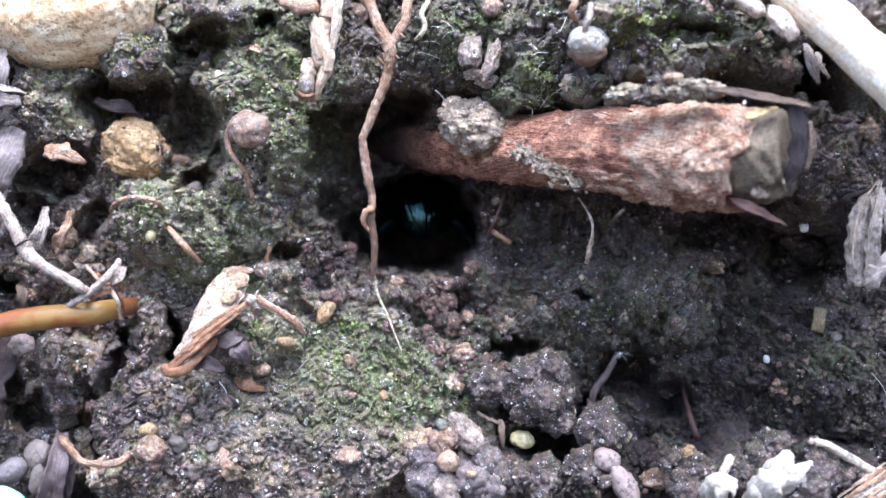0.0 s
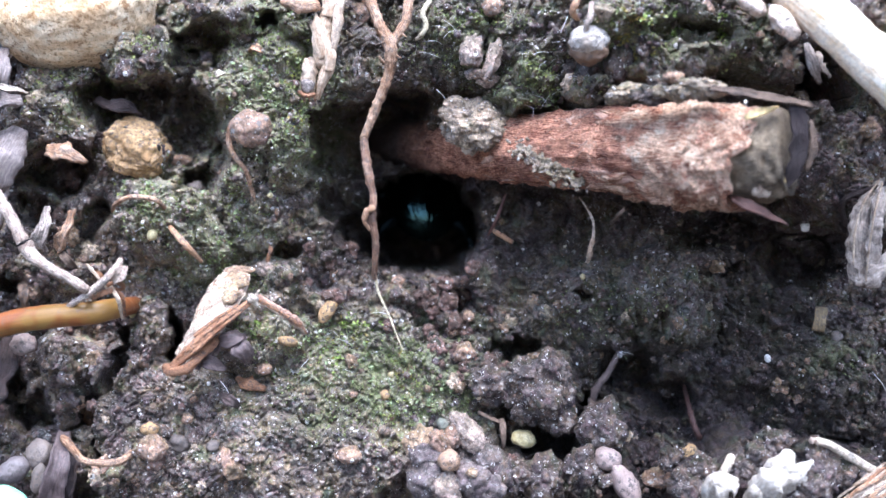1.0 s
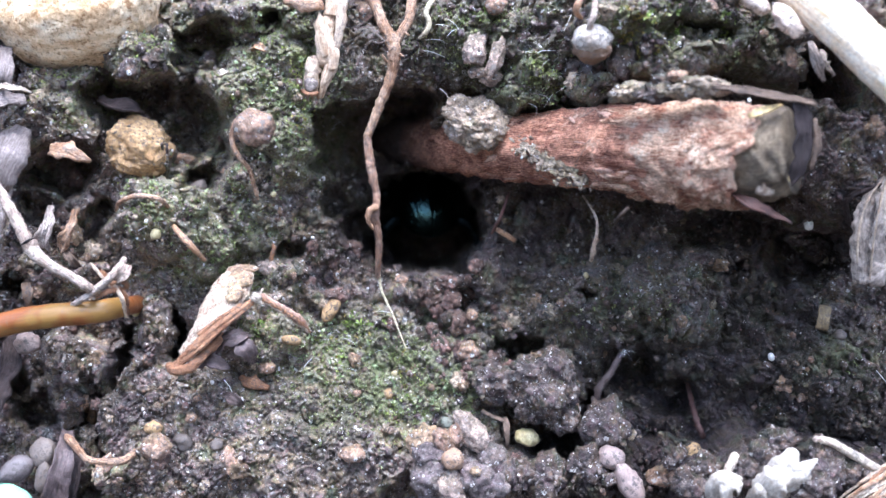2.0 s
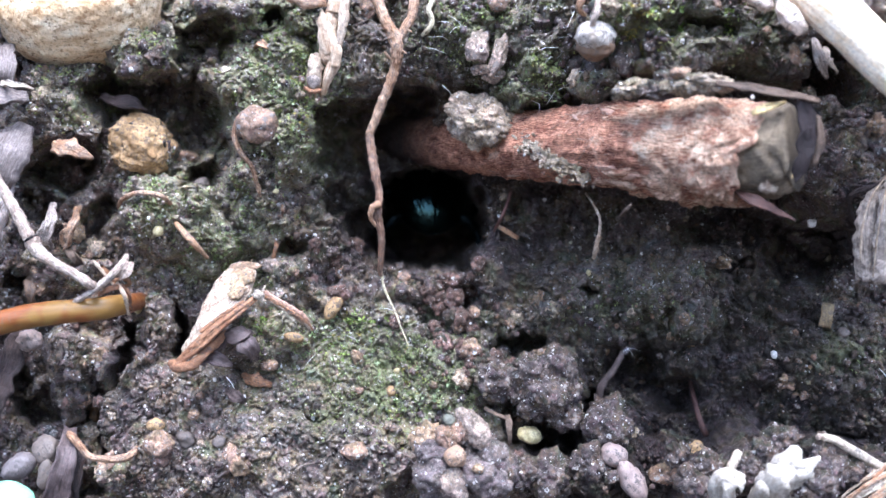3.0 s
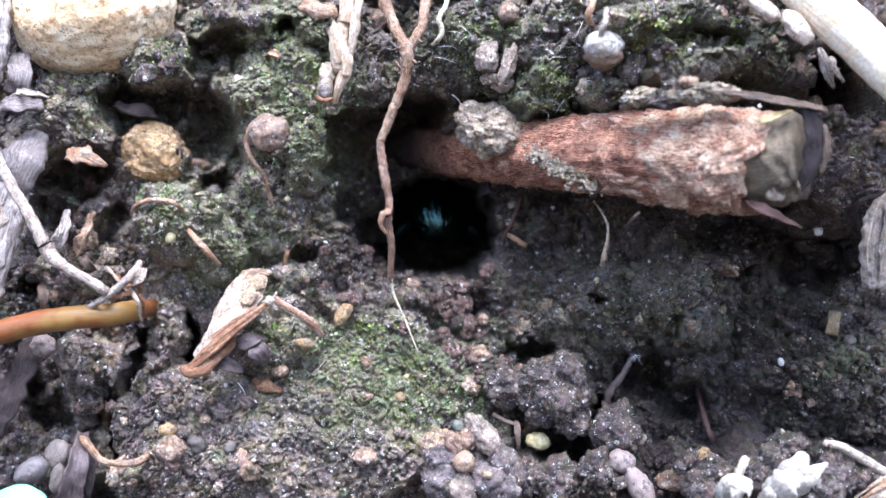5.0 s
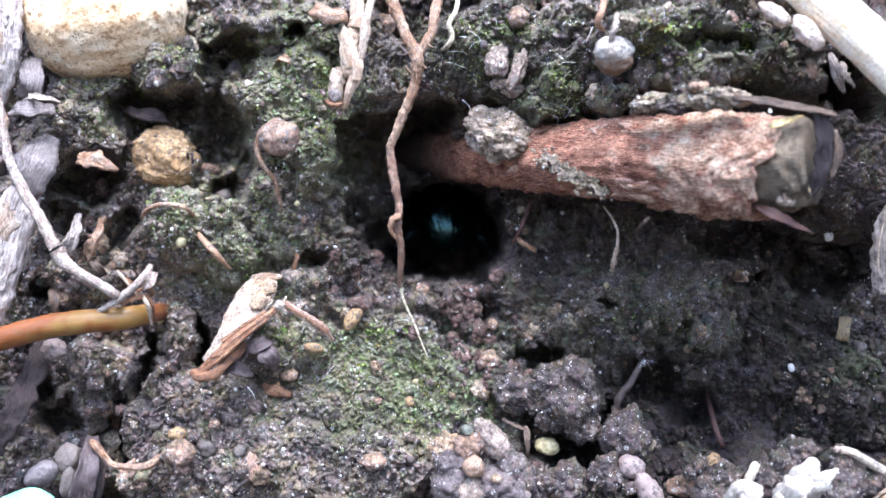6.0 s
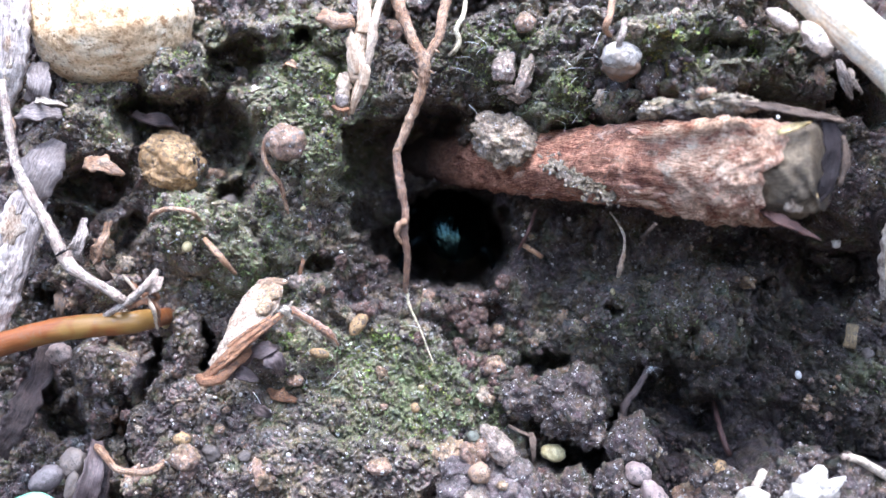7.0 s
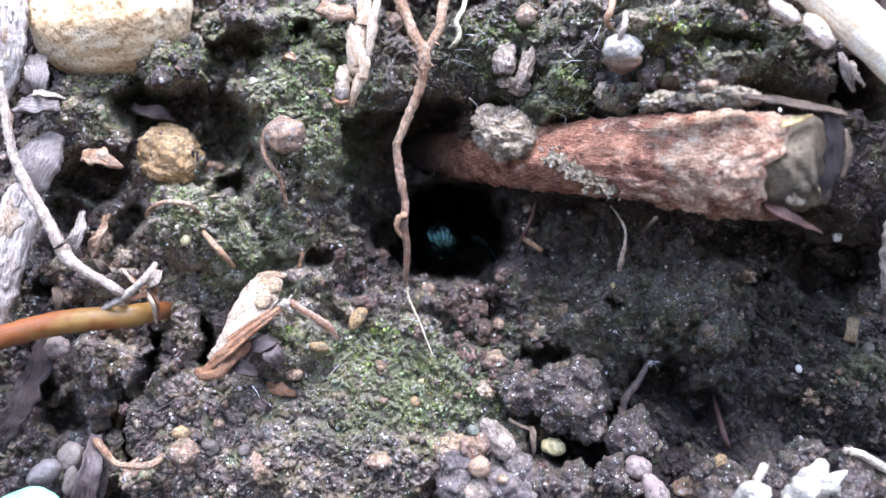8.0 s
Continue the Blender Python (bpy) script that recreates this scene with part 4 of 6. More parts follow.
def rootlets():
    rootlet([((-1.4, 2.0, 32.0), 0.27), ((-1.7, -1.0, 29.4), 0.30), ((-2.5, -2.0, 27.6), 0.30), ((-2.1, -2.0, 26.2), 0.30), ((-2.6, -1.8, 25.1), 0.30), ((-3.3, 0.0, 24.9), 0.20)], ROOT_THREAD, "short kinked pale yellow rootlet among moss", 1)
    rootlet([((15.3, -6.9, 30.5), 0.41), ((14.4, -10.9, 27.0), 0.38), ((13.9, -10.9, 25.6), 0.38), ((14.8, -8.9, 25.2), 0.22)], ROOT_ORANGE, "orange rootlet end sticking out of moss", 2)
    rootlet([((16.1, -10.2, 26.7), 0.30), ((15.6, -12.8, 24.8), 0.34), ((15.2, -12.2, 23.5), 0.34), ((15.7, -10.2, 23.1), 0.22)], GREY_TWIG, "short grey rootlet above a pale pebble", 3)
    rootlet([((-24.6, 2.0, 16.0), 0.22), ((-25.0, -1.0, 14.9), 0.30), ((-25.4, -1.5, 12.8), 0.32), ((-24.8, -1.4, 11.0), 0.30), ((-23.6, -0.5, 9.3), 0.27), ((-23.3, 0.5, 7.8), 0.27), ((-23.0, 2.0, 5.8), 0.19)], ROOT_BROWN, "curled tan rootlet bent round a reddish clod", 4)
    rootlet([((-40.6, 3.0, 4.5), 0.17), ((-39.0, -0.5, 5.3), 0.27), ((-37.1, -1.6, 6.0), 0.30), ((-35.3, -1.8, 6.0), 0.30), ((-33.9, -1.4, 5.6), 0.30), ((-33.5, 1.5, 4.7), 0.20)], ROOT_BROWN, "thin tan rootlet arching over a mossy clod", 5)
    rootlet([((-33.4, 1.9, 2.8), 0.26), ((-31.8, -0.6, 1.6), 0.38), ((-30.3, -1.1, 0.1), 0.41), ((-29.3, 1.4, -1.6), 0.22)], ROOT_ORANGE, "short orange-brown root splinter", 6)
    rootlet([((16.5, 2.5, 6.2), 0.13), ((16.8, -1.5, 4.8), 0.15), ((17.4, -2.5, 3.1), 0.17), ((17.4, -2.5, 1.5), 0.18), ((17.3, -2.3, 0.6), 0.3), ((17.2, -2.1, 0.1), 0.22), ((17.1, -1.9, -0.5), 0.34), ((17.0, -1.5, -1.0), 0.24), ((17.0, -0.5, -1.6), 0.26)], PALE_CHIP, "thin pale rootlet with a crusted tip", 7, 0.3)
    rootlet([((7.8, 8.0, 6.9), 0.18), ((7.1, 6.6, 4.9), 0.21), ((6.4, 6.2, 3.3), 0.23), ((5.6, 8.0, 1.7), 0.18)], RED_ROOT, "dark rootlet beside the burrow", 8)
    rootlet([((6.2, 10.0, 2.4), 0.22), ((6.7, 8.0, 2.0), 0.34), ((8.7, 9.0, 0.8), 0.30)], ROOT_ORANGE, "tiny orange root end beside the burrow", 9)
    rootlet([((20.1, -8.0, 4.4), 0.19), ((19.5, -7.5, 3.7), 0.22), ((19.5, -3.0, 2.9), 0.19)], BARK_EDGE, "dark root stub below the branch", 10)
    rootlet([((21.8, 7.0, -13.3), 0.21), ((21.4, 6.4, -14.1), 0.35), ((20.5, 6.2, -15.7), 0.42), ((19.5, 6.2, -16.9), 0.46), ((18.9, 6.4, -18.2), 0.50), ((18.8, 7.5, -20.7), 0.50)], GREY_ROOT, "bent grey-brown root in a hollow", 11, 0.16)
    rootlet([((31.2, 11.0, -17.3), 0.22), ((31.1, 9.0, -19.1), 0.32), ((31.1, 7.0, -20.9), 0.34), ((31.7, 6.0, -23.2), 0.38), ((33.2, 8.0, -25.2), 0.26)], RED_ROOT, "reddish-brown root standing out of dark soil", 12)
    rootlet([((34.8, 6.0, -22.9), 0.19), ((33.4, 4.5, -24.0), 0.26), ((33.1, 6.0, -25.4), 0.22)], ROOT_BROWN, "tiny brown root in dark soil", 13)
    rootlet([((-45.6, 0.0, -22.6), 0.40), ((-44.1, -2.5, -22.6), 0.49), ((-42.9, -3.0, -23.7), 0.43), ((-41.9, -3.0, -24.7), 0.39), ((-39.6, -3.0, -25.0), 0.39), ((-37.7, -3.0, -24.8), 0.49), ((-37.0, -1.0, -24.2), 0.40)], ROOT_BROWN, "curved tan root piece on crumbly soil", 14)
    rootlet([((-46.9, 13.5, -20.0), 0.5), ((-47.1, 13.0, -22.4), 0.55), ((-47.5, 13.0, -25.3), 0.55)], ROOT_ORANGE, "pale yellow-brown stem stub in a crevice", 15)
    rootlet([((-22.0, 6.5, 0.5), 0.14), ((-21.8, 6.1, -0.3), 0.28), ((-22.1, 6.3, -1.1), 0.22), ((-22.4, 7.1, -2.1), 0.3)], CHIP_EDGE, "short knobbly soil-crusted root tip", 16, 0.4)


# ---- left side: stem, twigs, bark ----
def orange_stem():
    stem = thing("orange_stem", (-46.6, -2.0, -7.9), "smooth glossy orange-brown plant stem with a greenish band", "stem")
    part("stalk", tube([((-67.1, -1.0, -13.3), 1.5), ((-55.9, -2.0, -10.1), 1.45), ((-50.3, -2.6, -8.6), 1.42), ((-45.6, -3.0, -7.9), 1.38), ((-41.6, -2.7, -7.6), 1.35), ((-39.9, -1.6, -7.3), 1.28), ((-39.3, 1.5, -7.2), 1.2), ((-39.6, 9.0, -7.2), 1.1)], 28, 0.4, 0.03, seed=1), STEM, stem)
    for k, (rows, flat) in enumerate((([((-42.3, -1.0, -1.9), 0.17), ((-40.4, -3.0, -3.2), 0.26), ((-39.1, -3.0, -4.9), 0.13)], 0.4), ([((-39.6, -2.0, -4.3), 0.20), ((-37.7, -4.0, -3.9), 0.26), ((-37.0, -4.0, -4.4), 0.26), ((-37.7, -3.4, -4.9), 0.20)], 0.5),
                                      ([((-38.5, -4.0, -4.4), 0.23), ((-37.4, -4.6, -5.9), 0.32), ((-37.4, -3.0, -8.2), 0.20)], 0.4), ([((-40.6, -4.0, -5.8), 0.20), ((-39.0, -4.6, -5.1), 0.32), ((-37.6, -4.0, -4.8), 0.26)], 0.5), ([((-38.0, -4.0, -4.6), 0.20), ((-37.0, -4.0, -5.8), 0.26), ((-37.3, -2.6, -7.8), 0.13)], 0.4))):
        part("dry_sheath", tube(rows, 10, 0.2, 0.25, flat, seed=80 + k), (SHEATH, CHIP_EDGE, SHEATH, CHIP_EDGE, CHIP_EDGE)[k], stem, "torn brown sheath fibre")


def grey_twig():
    twig = thing("grey_twig", (-46.3, -6.0, 0.1), "thin bent grey-white twig with a swollen joint", "twig")
    part("upper_length", tube([((-56.4, -3.0, 21.1), 0.43), ((-54.8, -4.0, 14.4), 0.55), ((-53.7, -4.6, 10.8), 0.56), ((-51.8, -5.0, 7.2), 0.66), ((-49.7, -5.4, 4.1), 0.66), ((-47.8, -5.8, 0.7), 0.74)], 16, 0.35, 0.12, seed=2), GREY_TWIG, twig)
    part("joint", lump((-47.5, -5.8, 0.3), (0.95, 0.85, 0.9), (0, 30, 0), 4, 0.25, 3), GREY_TWIG, twig, "swollen twig joint")
    part("break", lump((-47.6, -6.1, 0.6), (0.82, 0.7, 0.16), (0, -32, 0), 6, 0.3, 3), DARK_BARK, twig, "dark cracked ring at the joint")
    part("lower_length", tube([((-47.3, -5.8, -0.1), 0.78), ((-46.2, -5.9, -1.3), 0.74), ((-44.5, -5.8, -2.4), 0.58), ((-42.6, -5.6, -3.5), 0.55), ((-41.0, -5.0, -4.7), 0.58), ((-41.7, -1.0, -5.3), 0.39)], 16, 0.35, 0.1, seed=3), GREY_TWIG, twig)
    fork = thing("forked_twig", (-39.3, -5.0, -4.1), "short grey twig with a split end across an orange stem", "twig")
    part("stick", tube([((-43.5, -3.5, -6.7), 0.33), ((-41.7, -4.6, -5.8), 0.39), ((-39.6, -5.0, -4.3), 0.42), ((-38.1, -5.0, -3.0), 0.48), ((-37.4, -4.6, -1.9), 0.39), ((-37.2, -4.2, -1.2), 0.26)], 14, 0.3, 0.12, seed=5), GREY_TWIG, fork)
    part("torn_end", plate([(-38.1, -4.6, -3.8), (-37.0, -5.0, -2.9), (-36.7, -4.6, -2.0)], [0.40, 0.67, 0.34], (0.2, -1, 0.1), 0.3, 0.5, 0.4, 6, 11, 0.2, 0.2), GREY_TWIG, fork, "pale torn side of the twig")


def bark_pieces():
    def piece(name, spine, widths, facing, material, label, seed, thick=0.6, curl=0.2, ragged=0.3, warp=0.5):
        return single(name, plate(spine, widths, facing, thick, curl, ragged, seed, 15, 0.4, warp), material, label, "bark", "bark scraps")

    def strip(spine, widths, facing, label, seed, thick):
        """A bark strip of several layers that peel apart."""
        whole = thing("bark_strip", spine[len(spine) // 2], label, "bark", "bark scraps")
        part("inner_bark", plate(spine, widths, facing, thick, -0.35, 0.12, seed, 19, 0.35, 0.35), STRIP_BARK, whole)
        rng = random.Random(seed)
        out = Vector(facing).normalized()
        for k in range(7):
            n = k % (len(spine) - 1)
            a, b = Vector(spine[n]), Vector(spine[n + 1])
            lo, hi = rng.uniform(-0.1, 0.3), rng.uniform(0.7, 1.2)
            side = (b - a).cross(out).normalized() * rng.uniform(-0.55, 0.55) * widths[n]
            w = rng.uniform(0.25, 0.5) * widths[n]
            lift = out * (thick * 0.5 + 0.12 + 0.08 * (k % 3))
            part("outer_bark", plate([a.lerp(b, lo) + side + lift, a.lerp(b, (lo + hi) / 2) + side + lift + out * 0.15, a.lerp(b, hi) + side * 0.8 + lift], [w * 0.3, w, w * 0.25], facing, 0.2, -0.3, 0.6, seed * 20 + k, 9, 0.3, 0.3), (STRIP_BARK, PALE_CHIP, STRIP_BARK, GREY_BARK)[k % 4], whole, "loose flake of outer bark")

    piece("bark_scrap", [(-54.7, 4.0, 24.8), (-53.5, 0.5, 21.4), (-54.5, 2.0, 19.1)], [0.94, 1.48, 1.21], (0.2, -1, 0.4), LILAC_BARK, "purple-brown bark scrap on soil", 3)
    piece("bark_scrap", [(-56.1, 1.0, 17.5), (-53.1, -1.0, 17.8), (-51.1, 1.5, 17.7)], [0.81, 1.14, 0.61], (0, -1, 0.5), LILAC_BARK, "torn purple-brown bark scrap on soil", 4)
    piece("wood_splinter", [(-53.4, -1.0, 19.2), (-51.0, -2.0, 18.8), (-49.2, -1.0, 18.4)], [0.34, 0.40, 0.10], (0, -1, 0.4), STRAW, "small pale wood splinter on soil", 5, 0.35)
    piece("bark_scrap", [(-48.7, 3.0, 12.1), (-45.9, 0.5, 11.8), (-44.2, 0.5, 11.1), (-42.9, 1.0, 10.4)], [0.7, 1.15, 0.7, 0.2], (0, -1, 0.4), ROOT_BROWN, "pale brown bark flake over a hollow", 6, 0.5, -0.3)
    piece("bark_scrap", [(-44.6, 9.0, 18.8), (-41.7, 6.0, 18.0), (-39.5, 6.0, 17.5), (-38.8, 8.0, 16.9)], [0.4, 0.8, 0.8, 0.3], (0, -1, 0.5), PURPLE_CHIP, "dark bark flake deep in a hollow", 7, 0.5)
    piece("wood_splinter", [(-52.8, 4.0, -10.6), (-53.3, 1.0, -15.0), (-55.1, 0.0, -19.3), (-58.4, 2.0, -24.1)], [1.14, 1.41, 1.48, 1.21], (0.3, -1, 0.2), PURPLE_CHIP, "dark brown wood strip in crumbly soil", 8, 0.9)
    piece("wood_splinter", [(-45.6, 1.0, -22.2), (-44.7, -2.5, -24.1), (-45.1, -3.0, -26.7), (-46.2, -2.0, -30.2)], [0.61, 1.08, 1.35, 1.55], (0.2, -1, 0.2), LILAC_LEAF, "dark grooved wood splinter standing in the soil", 9, 0.9, 0.5, 0.12, 0.35)
    piece("wood_splinter", [(-44.3, 1.0, -23.8), (-43.7, -1.5, -26.3), (-44.4, -1.0, -30.4)], [0.27, 0.54, 0.54], (-0.3, -1, 0), PURPLE_CHIP, "narrow dark wood splinter in soil", 10, 0.5)
    piece("bark_scrap", [(-49.3, 5.0, 5.4), (-48.7, 2.5, 2.9), (-50.1, 4.0, -0.0)], [0.27, 0.74, 1.14], (0.2, -1, 0.3), GREY_BARK, "upright dirty tan bark scrap in soil", 11, 0.6)
    piece("bark_scrap", [(-46.6, 6.0, 4.9), (-46.4, 3.5, 2.3), (-48.1, 5.0, -0.2)], [0.40, 0.61, 0.88], (-0.2, -1, 0.3), ROOT_BROWN, "crumbling rusty bark scrap in soil", 12, 0.6)
    piece("bark_scrap", [(-48.2, 5.5, 0.1), (-46.5, 4.0, -1.3), (-46.0, 5.5, -2.8)], [0.3, 0.6, 0.3], (0, -1, 0.4), BARK_EDGE, "rust-brown bark scrap in soil", 13, 0.4)
    strip([(-53.8, 1.0, 9.0), (-54.4, -1.0, 5.5), (-55.2, -2.0, 1.0), (-56.9, -2.0, -5.0), (-59.6, 0.0, -11.2)], [1.62, 2.42, 2.22, 2.16, 1.35], (0.4, -1, 0.35), "long peeling strip of pale grey bark", 1, 0.9)
    strip([(-57.7, 3.0, 35.5), (-56.4, 0.0, 28.5), (-56.7, 0.0, 23.0), (-58.5, 2.0, 18.8)], [1.62, 1.75, 1.62, 0.94], (0.3, -1, 0.4), "rough pale pinkish bark piece beside a stone", 2, 1.2)
    piece("bark_strip", [(-51.9, 3.0, 14.6), (-52.0, 0.0, 12.6), (-53.1, -1.5, 9.2), (-55.3, 1.0, 6.6)], [0.94, 2.29, 2.42, 1.35], (0.3, -1, 0.35), LILAC_BARK, "smooth purple-grey bark strip on the soil", 28, 0.9, -0.35, 0.15, 0.35)
    piece("bark_strip", [(-56.8, 0.0, 17.3), (-55.8, -1.5, 15.8), (-56.9, 0.0, 14.3)], [0.34, 0.47, 0.34], (0.2, -1, 0.2), ROOT_BROWN, "short brown bark sliver on edge", 29, 0.5, -0.3, 0.2, 0.1)
    piece("bark_scrap", [(-53.1, 7.5, -3.8), (-52.4, 5.5, -5.6), (-52.9, 7.5, -7.5)], [0.4, 0.7, 0.4], (0, -1, 0.3), ORANGE_STONE, "amber-brown bark scrap in soil", 14, 0.5)
    piece("bark_scrap", [(-18.7, -2.2, 29.7), (-16.7, -3.2, 28.7), (-14.8, -1.8, 28.8)], [1.0, 1.3, 0.9], (0, -1, 0.6), ROOT_BROWN, "smooth brown bark scrap on moss", 15, 0.8, -0.4, 0.2)
    piece("leaf_scrap", [(-28.5, 1.5, -13.1), (-26.5, -1.5, -11.2), (-24.7, -2.0, -10.3), (-23.6, 0.0, -10.5)], [0.34, 1.01, 1.08, 0.27], (-0.2, -1, 0.5), LILAC_LEAF, "curled dull purple leaf scrap on soil", 16, 0.2, 0.12, 0.4, 0.55)
    piece("bark_scrap", [(-26.6, -0.5, -17.4), (-24.9, -3.0, -17.7), (-24.2, -2.0, -18.6)], [0.3, 0.7, 0.3], (0, -1, 0.4), PURPLE_CHIP, "small grey bark scrap on soil", 17, 0.4)
    piece("leaf_scrap", [(-25.8, 1.0, -10.3), (-23.9, -2.2, -11.2), (-23.2, -1.5, -12.7), (-23.2, 0.5, -14.0)], [0.67, 1.21, 0.81, 0.20], (0.4, -1, 0.2), LILAC_LEAF, "crumpled dull purple leaf scrap on soil", 26, 0.2, 0.12, 0.4, 0.55)
    piece("leaf_scrap", [(-29.8, 0.0, -14.0), (-27.8, -1.5, -13.3), (-26.0, -0.5, -14.3)], [0.40, 0.94, 0.40], (-0.2, -1, 0.5), LILAC_LEAF, "torn dull purple leaf scrap on soil", 27, 0.2, 0.12, 0.4, 0.55)
    piece("bark_scrap", [(-26.0, 5.5, -16.3), (-23.8, 3.1, -16.5), (-22.0, 4.1, -17.4)], [0.4, 0.8, 0.3], (0, -1, 0.5), CHIP_EDGE, "tan fibrous bark scrap on soil", 18, 0.5, -0.3)
    piece("bark_scrap", [(6.8, 0.5, -20.6), (7.0, -1.0, -21.8), (6.9, 0.0, -23.9)], [0.27, 0.40, 0.13], (0.2, -1, 0.3), BARK_EDGE, "tiny brown bark sliver on soil", 19, 0.4)
    piece("bark_scrap", [(-25.1, 8.1, 25.1), (-23.4, 4.8, 24.8), (-22.5, 5.0, 24.4)], [0.25, 0.5, 0.2], (0, -1, 0.6), ROOT_ORANGE, "tiny orange bark flake in moss", 21, 0.25)
    piece("bark_scrap", [(-28.4, 5.2, 21.3), (-27.8, 5.5, 21.7), (-27.5, 8.1, 22.3)], [0.3, 0.5, 0.25], (0, -1, 0.6), STRAW, "tiny straw-coloured flake in moss", 22, 0.25)
    piece("bark_scrap", [(-44.4, 7.0, -2.0), (-43.3, 7.2, -3.6), (-41.8, 7.8, -5.7)], [0.25, 0.4, 0.2], (0, -1, 0.3), CHIP_EDGE, "thin rust-brown bark sliver in soil", 23, 0.25)
    piece("bark_scrap", [(-47.3, 8.5, 2.3), (-47.9, 8.2, 0.8), (-47.5, 8.0, -1.0)], [0.3, 0.6, 0.3], (0.2, -1, 0.3), BROWN_STONE, "crumbled rust-brown bark bit in soil", 24, 0.4)
    piece("bark_scrap", [(4.0, 0.5, -19.5), (5.6, -0.5, -20.2), (7.3, 0.0, -20.9)], [0.17, 0.20, 0.20], (0, -1, 0.4), BARK_EDGE, "thin dark bark sliver on soil", 25, 0.25)
    piece("bark_scrap", [(46.7, 4.5, -7.3), (46.1, 3.4, -8.6), (46.0, 3.8, -10.2)], [0.67, 0.74, 0.74], (-0.2, -1, 0.3), CHIP_WOOD, "small yellowish wood chip", 20, 0.5, 0.0, 0.12, 0.1)


def bark_chip():
    chip = thing("bark_chip", (-27.4, -2.0, -7.9), "pale weathered bark chip with a torn brown edge", "bark")
    part("face", plate([(-25.0, 1.5, -2.4), (-25.4, -0.8, -4.2), (-26.9, -2.2, -7.1), (-28.9, -2.6, -10.2), (-31.3, -1.5, -12.8)], [1.5, 2.25, 2.15, 1.4, 0.55], (-0.15, -1, 0.45), 0.9, -0.12, 0.1, 31, 27, 0.2, 0.18), PALE_CHIP, chip)
    rng = random.Random(14)
    ridge = [Vector(p) for p in [(-22.2, -3.0, -5.8), (-24.0, -3.6, -7.3), (-26.5, -3.8, -9.2), (-29.1, -3.6, -11.4), (-32.2, -2.4, -14.1)]]
    for k in range(22):
        j = Vector((rng.gauss(0, 0.16), rng.uniform(-0.15, 0.4), rng.gauss(0, 0.34)))
        ends = [p + j * f for p, f in zip(ridge, (0.4, 0.8, 1.1, 1.4, 0.5))]
        part("torn_fibre", tube(list(zip(ends[k % 2:5 - (k % 3 == 0)], (0.18, 0.24, 0.28, 0.3, 0.22))), 9, 0.25, 0.16, 0.7, seed=k), (CHIP_EDGE, ROOT_ORANGE, CHIP_EDGE)[k % 3], chip, "torn brown bark fibre")
    part("torn_edge", tube([((-32.6, -2.0, -13.9), 0.60), ((-31.7, -2.8, -14.3), 0.59), ((-30.1, -3.0, -14.0), 0.59), ((-28.7, -2.8, -12.8), 0.56), ((-27.3, -2.2, -11.4), 0.53), ((-26.3, -1.0, -10.3), 0.40)], 14, 0.22, 0.2, seed=34), CHIP_EDGE, chip, "curled brown fibrous edge")
    part("knot", lump((-22.0, -3.3, -6.0), (0.75, 0.6, 0.62), (0, 30, 0), 37, 0.35, 4, 0.9, 0.15), STRAW, chip, "pale broken knot")
    for k in range(4):
        j = Vector((0.03 * k, -0.12 * (k % 2), 0.15 * (k - 1.5)))
        part("side_strip", tube([(Vector(p) + j * f, r) for p, f, r in zip([(-21.9, -3.2, -5.6), (-20.6, -3.2, -6.4), (-18.8, -2.6, -7.6), (-17.3, -2.0, -8.7), (-16.3, -0.8, -10.1)], (1, 1, 1.1, 1.1, 0.3), (0.3, 0.27, 0.3, 0.32, 0.12))], 10, 0.25, 0.2, 0.8, seed=35 + k), (SHEATH, CHIP_EDGE, SHEATH, BARK_HAIR)[k], chip)
    part("soil_cover", plate([(-24.6, 1.2, -2.1), (-24.8, -0.8, -3.4), (-25.0, -2.2, -5.0), (-25.1, -2.9, -6.4)], [1.08, 1.62, 1.35, 0.54], (-0.15, -1, 0.45), 0.35, -0.2, 0.9, 410, 19, 0.2, 0.3), TAN_CRUST, chip, "tan soil clinging to the chip")
    part("splinter", tube([((-22.0, -3.4, -6.0), 0.26), ((-21.4, -3.6, -4.8), 0.13)], 8, 0.3, 0.2, seed=36), STRAW, chip)


# ---- right side: stick, nuts, leaf, husks ----
def bleached_stick():
    stick = thing("bleached_stick", (39.7, -17.0, 23.2), "smooth straight bleached pale stick lying over the soil", "stick")
    part("knot", lump((38.3, -17.9, 23.5), (0.6, 0.1, 0.3), (20, 45, 0), 170, 0.3, 3), GREY_TWIG, stick, "small grey weathered knot")
    part("rod", tube([((31.0, -13.0, 34.0), 2.5), ((37.8, -15.5, 25.9), 2.5), ((41.3, -17.0, 21.7), 2.5), ((44.7, -18.5, 17.6), 2.5), ((53.7, -22.0, 7.1), 2.5)], 36, 0.5, 0.025, seed=1), BLEACHED, stick)


